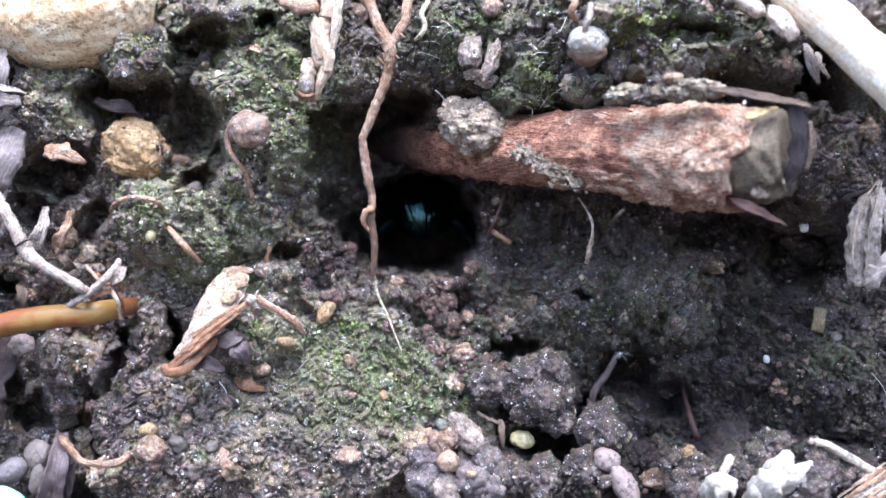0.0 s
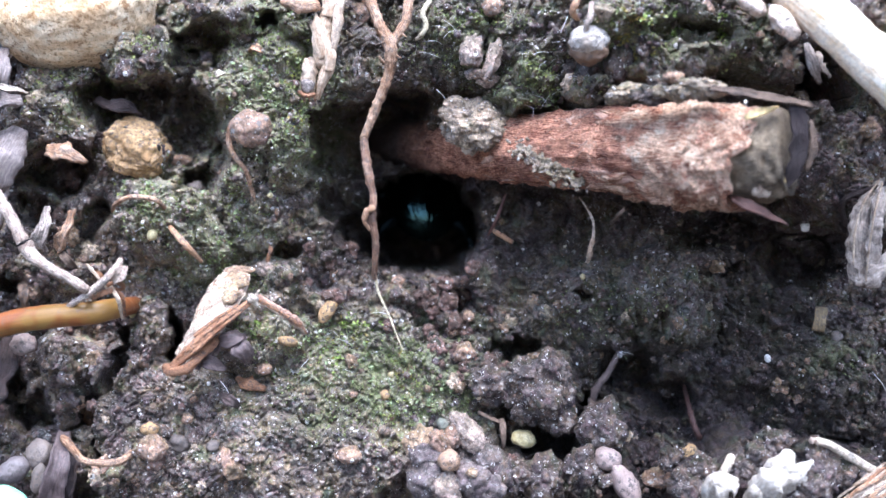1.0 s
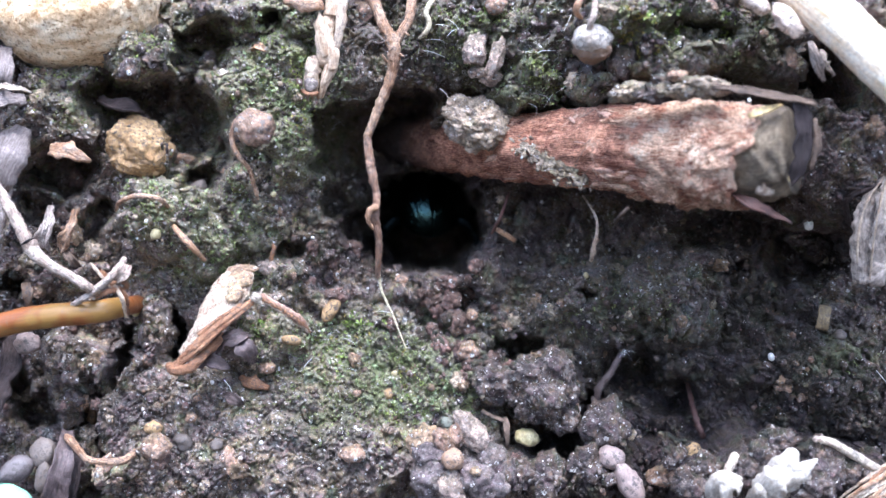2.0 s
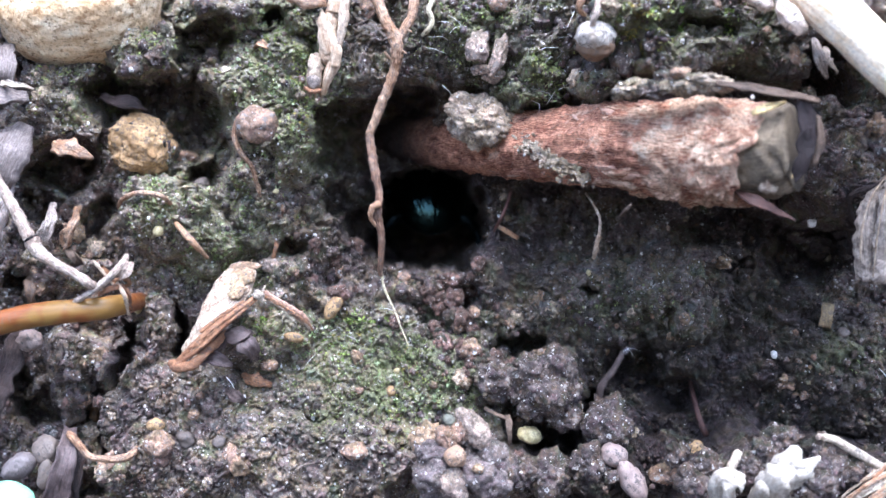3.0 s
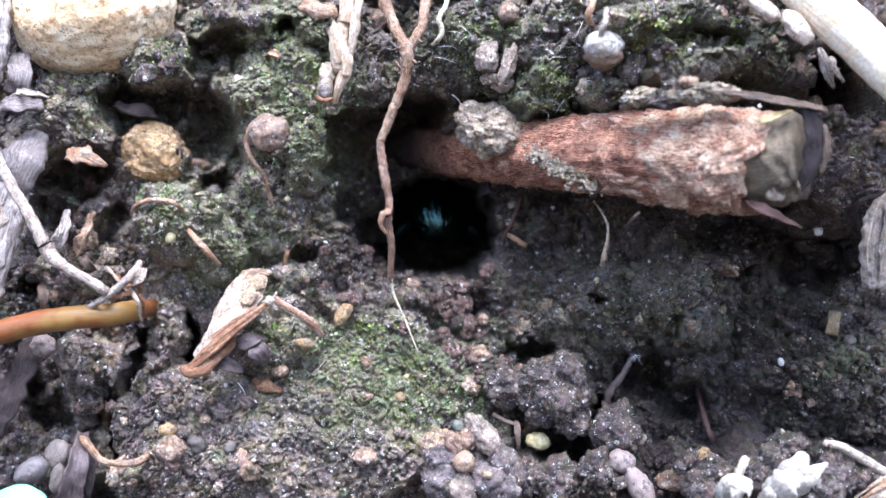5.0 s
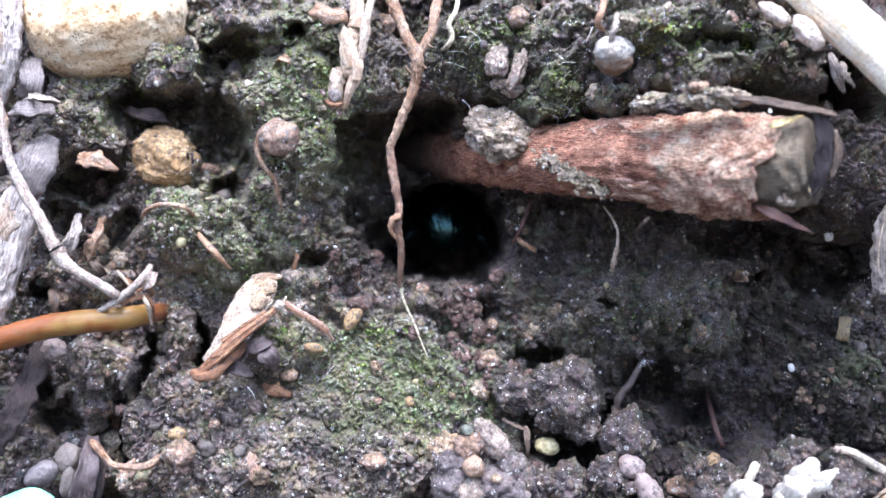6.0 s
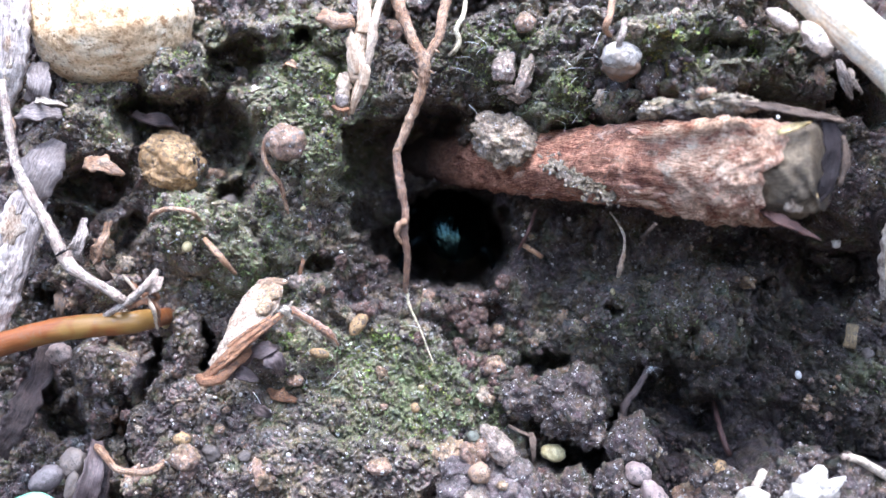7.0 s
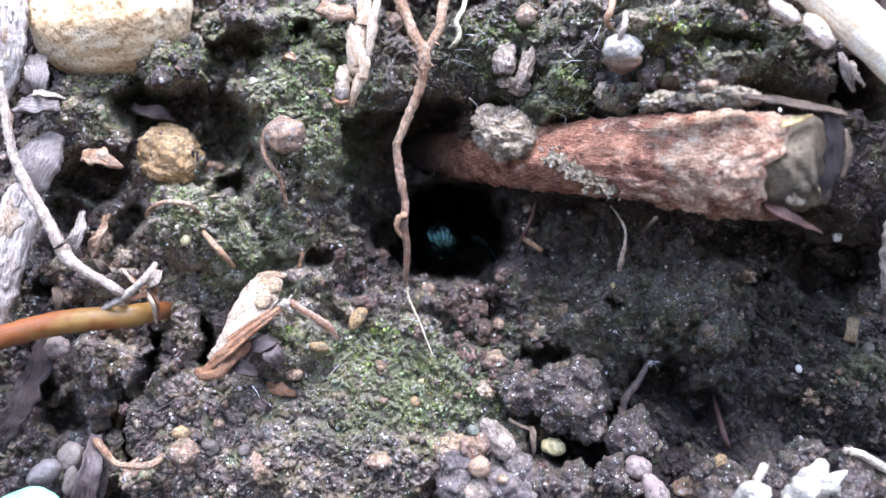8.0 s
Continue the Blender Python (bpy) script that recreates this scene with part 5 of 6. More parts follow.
def dry_leaf():
    leaf = thing("dry_leaf", (47.5, -8.0, 1.3), "curled crumpled dry grey-brown leaf hanging on the soil", "leaf")
    part("blade", plate([(49.8, -5.0, 7.9), (46.9, -8.0, 5.6), (45.4, -9.5, 2.5), (45.1, -9.5, -0.6), (45.9, -8.0, -4.2)], [0.34, 0.88, 1.01, 1.08, 0.88], (-0.6, -1, 0.2), 0.2, -0.45, 0.25, 41, 17, 0.25, 0.45), DRY_LEAF, leaf)
    part("fold", plate([(50.2, -5.0, 7.7), (47.7, -9.0, 5.3), (47.0, -10.0, 2.8), (46.8, -9.6, -0.2), (47.5, -8.0, -4.0)], [0.40, 0.94, 0.88, 1.14, 0.67], (0.35, -1, 0.15), 0.2, 0.4, 0.25, 42, 15, 0.25, 0.45), DRY_LEAF, leaf)
    part("fold", plate([(52.0, -5.0, 5.9), (49.9, -8.5, 3.5), (50.5, -8.0, 1.3)], [0.54, 1.21, 0.67], (0.2, -1, 0.3), 0.2, -0.4, 0.3, 43, 13, 0.25, 0.4), DRY_LEAF, leaf)
    part("fold", plate([(46.6, -8.5, -4.1), (48.0, -9.2, -3.0), (50.3, -8.0, -1.3)], [0.54, 1.35, 1.08], (0.1, -1, -0.2), 0.2, -0.5, 0.35, 44, 13, 0.25, 0.4), DRY_LEAF, leaf)
    for k, rows in enumerate(([((49.4, -6.0, 7.9), 0.13), ((46.1, -9.4, 5.0), 0.14), ((44.7, -10.6, 1.9), 0.14), ((44.6, -10.2, -1.8), 0.11)], [((49.2, -7.0, 7.4), 0.13), ((46.7, -10.8, 3.7), 0.12), ((46.3, -10.4, 0.1), 0.11), ((46.5, -9.0, -3.7), 0.09)])):
        part("vein", tube(rows, 8, 0.3, 0.15, seed=k), SHEATH, leaf, "pale ridge along the leaf")
    part("stalk", tube([((46.6, -3.0, 2.8), 0.33), ((45.1, -6.0, 4.9), 0.32), ((45.5, -7.0, 5.9), 0.32), ((47.3, -7.0, 6.5), 0.32), ((51.4, -5.0, 7.7), 0.32)], 10, 0.4, 0.15, seed=3), PURPLE_CHIP, leaf)


def husk(name, at, petals, label):
    h = thing(name, at, label, "husk", "papery husks")
    for k, (spine, widths, facing) in enumerate(petals):
        part("petal", plate(spine, widths, facing, 0.18, -0.5, 0.15, 90 + k, 13, 0.25, 0.1), PAPER, h)
    return h


def husks():
    husk("papery_husk", (36.1, -12.0, -24.1), (
        ([(36.2, -9.0, -28.5), (35.4, -12.5, -25.1), (36.0, -13.5, -22.7), (37.1, -12.0, -21.6)], [1.08, 1.82, 1.48, 0.61], (-0.3, -1, 0.5)),
        ([(33.7, -9.0, -28.5), (33.7, -13.0, -25.7), (34.7, -14.2, -24.1), (37.0, -13.0, -23.5)], [1.35, 1.68, 1.41, 0.67], (-0.1, -1, 0.6)),
        ([(36.5, -9.0, -28.8), (36.4, -13.0, -25.3), (37.8, -13.5, -23.6), (39.5, -12.5, -22.7)], [1.35, 1.35, 0.88, 0.13], (0.3, -1, 0.3)),
        ([(38.4, -9.0, -28.8), (37.9, -12.0, -25.6), (38.9, -12.2, -24.5)], [1.21, 1.08, 0.27], (0.4, -1, 0.1)),
        ([(33.1, -9.0, -28.8), (33.0, -12.5, -26.3), (34.1, -13.0, -25.3)], [0.94, 0.94, 0.34], (-0.6, -1, 0.2))), "crumpled white papery husk on the soil")
    husk("papery_husk", (30.4, -11.0, -25.9), (
        ([(30.1, -8.0, -29.1), (29.2, -12.0, -26.0), (29.9, -12.5, -24.6), (31.9, -11.0, -25.1)], [1.08, 1.48, 1.08, 0.27], (-0.2, -1, 0.5)),
        ([(31.6, -8.0, -29.1), (30.3, -12.5, -26.0), (31.6, -12.0, -25.3)], [1.08, 1.21, 0.40], (0.3, -1, 0.3))), "small white papery husk with an upright stub")
    rootlet([((30.5, -9.0, -26.4), 0.50), ((30.2, -11.0, -24.6), 0.49), ((30.7, -11.0, -23.4), 0.49), ((31.3, -10.5, -22.6), 0.46)], STRAW, "short tan stem stub beside a papery husk", 17)
    s = thing("pale_twig", (44.4, -8.0, -22.9), "thin pale dry twig with a broken end", "twig")
    part("stem", tube([((40.6, -8.5, -21.3), 0.41), ((42.1, -9.0, -21.5), 0.47), ((43.6, -9.0, -22.3), 0.50), ((46.0, -8.5, -23.7), 0.53), ((52.1, -6.0, -27.5), 0.58)], 14, 0.35, 0.08, seed=4), STRAW, s)
    part("broken_end", tube([((40.8, -9.2, -21.1), 0.34), ((40.2, -9.6, -21.2), 0.28)], 10, 0.2, 0.2, seed=5), GREY_TWIG, s)
    f = thing("bark_fibre_clump", (46.5, -9.0, -26.7), "brown fibrous bark clump on soil", "bark")
    rng = random.Random(21)
    for k in range(44):
        a = Vector((42.0, -8.0, -29.4)) + Vector((k * 0.13, -0.22 * (k % 5), -0.09 * k + 0.3 * (k % 3)))
        end = a + Vector((rng.uniform(7.0, 10.0), 0.5 - 0.1 * (k % 5), rng.uniform(4.6, 6.0)))
        sway = Vector((0, rng.uniform(-0.5, 0.3), rng.uniform(-0.4, 0.4)))
        part("strip", plate([a, a.lerp(end, 0.35) + Vector((0, -0.9, 0.7)) + sway, a.lerp(end, 0.7) + Vector((0, -0.8, 0.4)) - sway, end], [0.1, rng.uniform(0.1, 0.34), rng.uniform(0.1, 0.3), 0.08], (rng.uniform(-0.6, 0.3), -1, 0.6), 0.12, -0.4, 0.35, 110 + k, 6, 0.4, 0.25), (PALE_CHIP, CHIP_EDGE, PALE_CHIP, STRAW, ROOT_BROWN)[k % 5], f)


def seed_tuft():
    tuft = thing("seed_tuft", (22.2, 6.0, -13.2), "tiny tuft of white seed hairs caught in a hollow", "seed")
    part("seed", lump((22.1, 6.5, -13.4), (0.35, 0.3, 0.5), (0, 30, 0), 3, 0.1, 2), DARK_STONE, tuft)
    rng = random.Random(3)
    for k in range(9):
        a = Vector((22.2, 6.0, -13.0))
        b = a + Vector((rng.uniform(-0.8, 2.0), rng.uniform(-0.8, 0.3), rng.uniform(-1.4, 0.3)))
        part("hair", tube([(a, 0.022), (a.lerp(b, 0.5) + Vector((0, -0.1, 0.12)), 0.017), (b, 0.01)], 5, 0.4, 0.0), FIBRE, tuft)


def round_leaf():
    leaf = thing("green_leaf", (-49.3, -8.0, -27.6), "smooth pale mint-green leaf tip", "leaf")
    part("blade", plate([(-60.4, -5.0, -33.6), (-54.2, -8.5, -30.3), (-50.4, -10.0, -28.8), (-48.2, -10.0, -28.3), (-46.8, -9.4, -28.4), (-46.1, -8.6, -28.9), (-45.9, -7.8, -29.3)], [1.48, 2.83, 3.10, 2.83, 2.02, 1.08, 0.20], (0.1, -1, 0.7), 0.35, -0.25, 0.0, 51, 21, 0.25, 0.05), MINT, leaf)
    part("stalk", tube([((-60.4, -5.0, -33.6), 0.52), ((-70.8, 2.0, -41.1), 0.55)], 10, 0.4, 0.05), MINT, leaf)


PURPLE_PEBBLE = stone_material("purple_grey_pebble", (0.095, 0.078, 0.075), (0.21, 0.178, 0.17), 0.55, 0.5, 0.08)
BROWN_PEBBLE = stone_material("brown_grey_pebble", (0.12, 0.092, 0.075), (0.25, 0.20, 0.165), 0.6, 0.5, 0.1)
DARK_STONE = stone_material("dark_pebble", (0.075, 0.068, 0.07), (0.18, 0.162, 0.165), 0.5, 0.5, 0.05)


# ---- stones, clods, seeds ----
def stone(name, at, radii, material, label, seed, turn=(0, 0, 0), wear=0.22, level=4, grit=0.0, category="pebble", group="pebbles in the bank", square=1.0):
    r = [k * U for k in radii]
    grit = grit or 0.09 * min(r)
    return single(name, lump(at, r, turn, seed, wear, level, 0.9, grit, square), material, label, category, group)


U = 0.07


def stones():
    stone("sandstone_rock", (-47.0, 7.2, 30.8), (146, 110, 114), ROCK, "large rough tan sandstone in the bank", 1, (-6, -9, 0), 0.06, 6, 0.16, "stone", square=0.86)
    stone("sandstone_pebble", (-39.2, 8.0, 12.7), (58, 46, 49), TAN_STONE, "rounded ochre sandstone pebble in a hollow", 2, (0, 10, 0), 0.2, 6, 0.3, "stone", square=0.8)
    stone("red_clod", (-22.7, -2.0, 14.0), (34, 28, 31), BROWN_STONE, "round reddish-brown clod among moss", 3, wear=0.15, grit=0.25, category="clod")
    stone("grey_clod", (3.6, 2.4, 15.2), (63, 44, 44), GREY_CLOD, "pale grey crumbly clod stuck on the branch", 4, (0, 12, 0), 0.34, 6, 0.6, "clod")
    stone("brown_clod", (3.2, -2.0, 23.1), (20, 16, 27), PINK_CLOD, "upright brown clod crumb", 5, (0, 8, 0), 0.3, 4, 0.3, "clod")
    stone("brown_clod", (5.7, -1.6, 22.1), (13, 12, 35), PINK_CLOD, "narrow upright brown clod crumb", 6, (0, 18, 0), 0.3, 4, 0.3, "clod")
    stone("brown_clod", (5.1, 0.5, 20.4), (20, 12, 14), PINK_CLOD, "brown clod crumb above a grey clod", 7, (0, 0, 0), 0.35, 4, 0.3, "clod")
    stone("brown_clod", (3.6, 0.0, 20.8), (17, 12, 9), PINK_CLOD, "small brown clod crumb", 8, (0, 0, 0), 0.3, 3, 0.2, "clod")
    knob = thing("capped_pebble", (15.9, -9.5, 21.8), "rounded pebble with a chalky white cap and brown base", "pebble", "pebbles in the bank")
    part("cap", lump((15.7, -10.4, 22.5), (2.15, 2.0, 1.75), (-10, 0, 0), 9, 0.12, 5, 0.9, 0.03), CHALK, knob, "chalky white cap")
    part("base", lump((15.9, -9.9, 21.7), (2.1, 1.9, 1.6), (0, 0, 0), 10, 0.25, 4, 0.9, 0.2), ORANGE_STONE, knob, "brown stained base")
    stone("dark_clod", (17.0, -4.2, 20.0), (26, 24, 40), DARK_CLOD, "dark clod under a white-capped pebble", 11, wear=0.4, grit=0.4, category="clod")
    stone("dark_clod", (15.1, -2.0, 21.3), (28, 22, 16), DARK_CLOD, "dark grey clod among moss", 12, (0, -20, 0), 0.4, 4, 0.4, "clod")
    stone("grey_clod", (19.6, -7.5, 20.7), (22, 18, 26), DARK_CLOD, "damp grey clod beside moss", 13, wear=0.35, grit=0.4, category="clod")
    stone("brown_clod", (23.8, -15.5, 17.7), (15, 12, 9), BROWN_STONE, "small brown crumb lying on the branch", 14, wear=0.4, level=3, category="clod")
    stone("grey_clod", (26.9, -16.0, 16.6), (34, 20, 12), GREY_CLOD, "grey soil crumb on top of the branch", 15, (0, 6, 0), 0.5, 4, 0.5, "clod")
    stone("brown_clod", (5.7, -1.8, 28.4), (17, 14, 16), BROWN_STONE, "small pinkish-brown clod in moss", 16, wear=0.3, level=3, category="clod")
    stone("brown_clod", (-10.9, 8.0, 29.7), (22, 16, 24), BROWN_STONE, "purplish brown clod behind a stalk", 17, wear=0.35, grit=0.2, category="clod")
    for k, (at, w) in enumerate((((19.3, -12.6, 16.6), 34), ((21.8, -14.0, 16.2), 30), ((24.2, -15.2, 16.2), 32), ((23.0, -14.0, 17.2), 24), ((25.7, -16.0, 16.5), 22))):
        stone("crust_clod", at, (w, w * 0.5, 13), (CRUST, DARK_CLOD)[k % 2], "flat grey clod of dried soil on the branch", 120 + k, (0, 8 * k - 10, 0), 0.45, 5, 0.5, "clod", "damp clods")
    stone("brown_clod", (-22.4, 7.2, -2.6), (22, 16, 15), PINK_CLOD, "lumpy pinkish clod under a root tip", 63, (0, 10, 0), 0.45, 4, 0.4, "clod")
    nut = "pale pinkish-brown nut shell beside a bleached stick"
    stone("nut_shell", (34.9, -16.5, 23.2), (15, 14, 30), NUT, nut, 18, (0, -35, 0), 0.25, 4, 0, "nut", "nut shells")
    stone("nut_shell", (31.8, -15.5, 25.4), (12, 12, 28), NUT, "pale brown nut shell by a stick", 19, (0, -55, 0), 0.1, 4, 0, "nut", "nut shells")
    stone("nut_shell", (36.9, -12.0, 20.3), (8, 7, 17), BROWN_STONE, "small dull brown seed below a nut shell", 20, (0, -15, 0), 0.25, 3, 0, "nut", "nut shells")
    stone("grey_pebble", (40.2, -10.1, 23.1), (14, 12, 13), DARK_CLOD, "grey-brown pebble behind a stick", 21, wear=0.25)
    single("leaf_scrap", plate([(39.6, -10.0, 22.4), (39.4, -12.0, 20.7), (39.7, -12.5, 19.2), (40.7, -11.0, 18.0)], [0.3, 0.6, 0.65, 0.2], (-0.3, -1, 0.3), 0.2, -0.4, 0.2, 22, 9, 0.25, 0.3), GREY_BARK, "hanging scrap of dry grey-brown leaf", "leaf")
    single("leaf_scrap", plate([(41.0, -10.0, 21.5), (40.7, -12.0, 19.9), (41.7, -11.0, 18.5)], [0.3, 0.6, 0.2], (0.3, -1, 0.3), 0.2, -0.4, 0.5, 23, 9, 0.25, 0.3), DRY_LEAF, "narrow pale scrap of dry leaf", "leaf")
    stone("white_pebble", (43.6, 1.6, 2.6), (8, 7, 9), WHITE_STONE, "small bright white grain", 23, wear=0.25, level=3)
    clod = thing("lumpy_clod", (1.1, -2.0, -25.8), "lumpy grey-brown clod of stones at the foot of the bank", "clod", "damp clods")
    part("core", lump((1.1, 0.0, -27.5), (5.6, 3.8, 4.4), (0, 10, 0), 24, 0.3, 6, 0.9, 0.6), PURPLE_CLOD, clod)
    for k, (at, r, w) in enumerate((((-1.9, -3.0, -24.4), 1.7, 1.3), ((-0.3, -3.5, -22.5), 1.3, 1.2), ((1.0, -3.6, -21.8), 1.2, 1.1), ((-1.9, -4.0, -26.6), 1.9, 1.2), ((3.3, -4.2, -26.6), 1.7, 1.3), ((0.4, -4.8, -27.6), 1.6, 1.3), ((6.3, -2.5, -26.6), 1.6, 1.4), ((4.9, -4.0, -27.9), 1.8, 1.2))):
        part("embedded_lump", lump(at, (r * w, r, r), (0, 50 * k, 0), 140 + k, 0.35, 4, 0.9, 0.4), (PURPLE_CLOD, BROWN_STONE, BROWN_STONE, PURPLE_CLOD, PURPLE_CLOD, PINK_CLOD, DARK_CLOD, PURPLE_CLOD)[k], clod)
    stone("tan_pebble", (2.8, -3.0, -21.5), (21, 20, 43), PINK_CLOD, "long pinkish-tan stone on a clod", 25, (0, -36, 0), 0.22, 5, 0.3)
    stone("tan_pebble", (-2.8, -2.2, -22.4), (23, 20, 27), TAN_CRUST, "rough olive-tan stone on a clod", 26, (0, 35, 0), 0.35, 5, 0.3)
    stone("brown_pebble", (5.1, -3.0, -24.4), (26, 20, 24), PURPLE_CLOD, "rounded purple-brown stone on a clod", 64, (0, 20, 0), 0.12, 5, 0.15)
    stone("brown_pebble", (0.6, -5.4, -24.2), (19, 16, 18), ORANGE_STONE, "small round orange-brown pebble", 27, wear=0.14, level=4)
    stone("brown_pebble", (3.2, -5.6, -25.5), (9, 9, 8), TAN_CRUST, "tiny tan pebble on a clod", 28, wear=0.3, level=3)
    stone("teal_grain", (-0.1, -3.2, -20.4), (10, 8, 9), TEAL_STONE, "tiny dull greenish grain", 29, wear=0.35, level=3)
    stone("yellow_pebble", (9.7, 2.6, -23.2), (20, 16, 15), YELLOW_STONE, "pale yellow pebble beside a dark hollow", 30, (0, 10, 0), 0.2, 4)
    stone("pink_pebble", (19.4, -0.5, -25.0), (24, 20, 20), PINK_STONE, "smooth pinkish-grey pebble in soil", 31, (0, 20, 0), 0.1, 4)
    stone("pink_pebble", (21.4, -1.5, -27.9), (20, 20, 38), PINK_STONE, "long pinkish-grey pebble in soil", 32, (0, -32, 0), 0.14, 4)
    stone("brown_pebble", (17.6, 1.5, -26.9), (13, 12, 14), TAN_CRUST, "small ochre pebble in soil", 33, wear=0.25, level=3)
    stone("brown_clod", (30.4, 16.7, -19.1), (18, 16, 18), DARK_CLOD, "dim brown clod in a shaded hollow", 34, wear=0.25, category="clod")
    stone("ochre_clod", (26.8, 3.0, -28.0), (34, 20, 20), BROWN_STONE, "dirty ochre clod in the soil", 35, wear=0.3, grit=0.5, category="clod")
    stone("ochre_clod", (30.2, 4.5, -25.1), (16, 14, 13), TAN_STONE, "small ochre stone in soil", 36, wear=0.3, level=3)
    for k, (at, r) in enumerate((((37.0, -7.0, -22.0), 24), ((34.9, -8.0, -23.5), 22), ((33.2, -8.0, -25.0), 24), ((41.0, -8.0, -22.9), 20), ((41.5, -9.0, -25.0), 30), ((39.6, -11.0, -26.1), 26), ((29.4, -5.0, -25.6), 24), ((27.6, -6.0, -27.3), 26), ((44.4, -8.0, -25.0), 18), ((27.0, 0.0, -25.0), 18))):
        stone("rough_clod", at, (r * 1.2, r, r), DARK_CLOD, "rough soil clod beside papery husks", 90 + k, (0, 37 * k, 0), 0.4, 5, 0.5, "clod", "damp clods")
    stone("white_pebble", (40.3, 5.3, -13.7), (6, 5, 8), WHITE_STONE, "small oval white grain in dark soil", 37, (0, -20, 0), 0.1, 3)
    for k, (at, r) in enumerate((((9.7, 2.0, -15.5), 30), ((13.0, 1.5, -14.6), 34), ((11.6, 0.5, -17.9), 36), ((14.1, 2.0, -17.4), 28), ((10.3, 2.0, -19.4), 26), ((13.8, 2.5, -20.9), 28), ((5.8, 2.5, -16.6), 32), ((8.4, 3.0, -18.0), 20),
                                 ((19.0, 2.0, -21.7), 42), ((16.6, 0.0, -26.2), 30), ((11.4, -1.0, -27.3), 36), ((8.1, -1.0, -27.0), 26))):
        stone("dark_clod", at, (r * 1.1, r * 0.9, r), DARK_CLOD, "damp dark crumbly clod", 60 + k, (0, 31 * k, 0), 0.4, 5, 0.6, "clod", "damp clods")
    stone("grey_pebble", (-52.4, 2.0, -27.0), (32, 22, 21), PURPLE_PEBBLE, "smooth purple-grey pebble in soil", 38, (0, -32, 0), 0.12, 4)
    stone("grey_pebble", (-49.2, 2.5, -25.1), (23, 18, 26), BROWN_PEBBLE, "rounded grey-brown pebble in soil", 39, (0, 15, 0), 0.15, 4)
    stone("grey_pebble", (-49.0, 1.5, -27.8), (13, 13, 27), BROWN_PEBBLE, "rounded brown-grey pebble in soil", 40, (0, 12, 0), 0.15, 4)
    stone("brown_pebble", (-34.2, -1.8, -23.5), (25, 20, 23), BROWN_STONE, "dull orange pebble pressed into soil", 41, wear=0.25)
    stone("grey_pebble", (-31.5, -0.2, -23.2), (17, 13, 14), GREY_STONE, "blue-grey stone flake on soil", 42, (0, 30, 0), 0.35, 3)
    stone("tan_pebble", (-35.1, -0.0, -21.6), (15, 12, 12), TAN_STONE, "small yellowish stone in soil", 43, wear=0.3, level=3)
    stone("brown_pebble", (-11.4, -0.2, -24.6), (22, 18, 16), BROWN_STONE, "brown pebble pressed into soil", 44, wear=0.2)
    stone("seed", (-14.7, 6.5, -7.9), (13, 12, 25), TAN_STONE, "olive-tan oval seed on mossy soil", 45, (0, 32, 0), 0.08, 4, 0, "seed", "seeds on the soil")
    stone("seed", (-19.0, 2.2, -11.3), (18, 10, 9), TAN_STONE, "tan oval seed on the soil", 46, (0, 12, 0), 0.08, 3, 0, "seed", "seeds on the soil")
    stone("seed", (-22.1, 3.0, -14.7), (15, 11, 12), BROWN_STONE, "round tan seed on the soil", 47, wear=0.12, level=3, category="seed", group="seeds on the soil")
    stone("seed", (-39.9, 8.9, -8.1), (8, 7, 12), YELLOW_STONE, "small cream seed beside an orange stem", 48, (0, 20, 0), 0.08, 3, 0, "seed", "seeds on the soil")
    stone("grey_pebble", (-32.4, 11.4, 7.9), (16, 14, 13), GREY_STONE, "pale grey pebble in moss", 49, wear=0.2, level=3)
    stone("white_pebble", (-46.4, 10.8, -0.1), (17, 12, 14), GREY_CLOD, "crumbly off-white clod in soil", 50, wear=0.5, level=4, grit=0.5)
    stone("yellow_pebble", (-35.3, 1.5, 1.6), (9, 8, 10), YELLOW_STONE, "small golden grain on a mossy clod", 51, wear=0.12, level=3)
    stone("pink_pebble", (-50.8, 1.5, -11.6), (22, 18, 19), PINK_STONE, "pinkish pebble under an orange stem", 52, wear=0.2)
    stone("dark_clod", (-35.3, 12.8, 11.6), (26, 18, 12), BROWN_STONE, "reddish brown clod in shade", 53, wear=0.3, category="clod")
    stone("yellow_pebble", (-40.9, 7.3, 23.1), (8, 7, 7), YELLOW_STONE, "small ochre grain below a sandstone", 54, wear=0.25, level=3)
    stone("brown_pebble", (-30.8, 0.8, -20.4), (10, 8, 9), BROWN_STONE, "small brown pebble in crumbly soil", 55, wear=0.25, level=3)
    stone("grey_pebble", (-27.4, -0.8, -23.4), (12, 9, 10), GREY_STONE, "small blue-grey stone in soil", 56, wear=0.3, level=3)
    stone("tan_pebble", (-7.3, 4.3, -18.1), (9, 8, 9), TAN_STONE, "small tan pebble in mossy soil", 57, wear=0.3, level=3)
    stone("brown_pebble", (1.2, 9.4, -10.5), (15, 12, 14), BROWN_STONE, "small reddish pebble below the burrow", 58, wear=0.25, level=3)
    stone("brown_pebble", (3.1, 8.4, -8.6), (11, 10, 11), BROWN_STONE, "small reddish-brown pebble below the burrow", 59, wear=0.25, level=3)
    stone("brown_pebble", (2.6, 5.2, -12.9), (20, 15, 16), BROWN_STONE, "rounded brown clod beside green moss", 61, wear=0.3, level=4, grit=0.2)
    stone("tan_pebble", (49.1, 6.0, -11.1), (12, 9, 11), GREY_STONE, "small grey stone in dark soil", 62, wear=0.3, level=3)
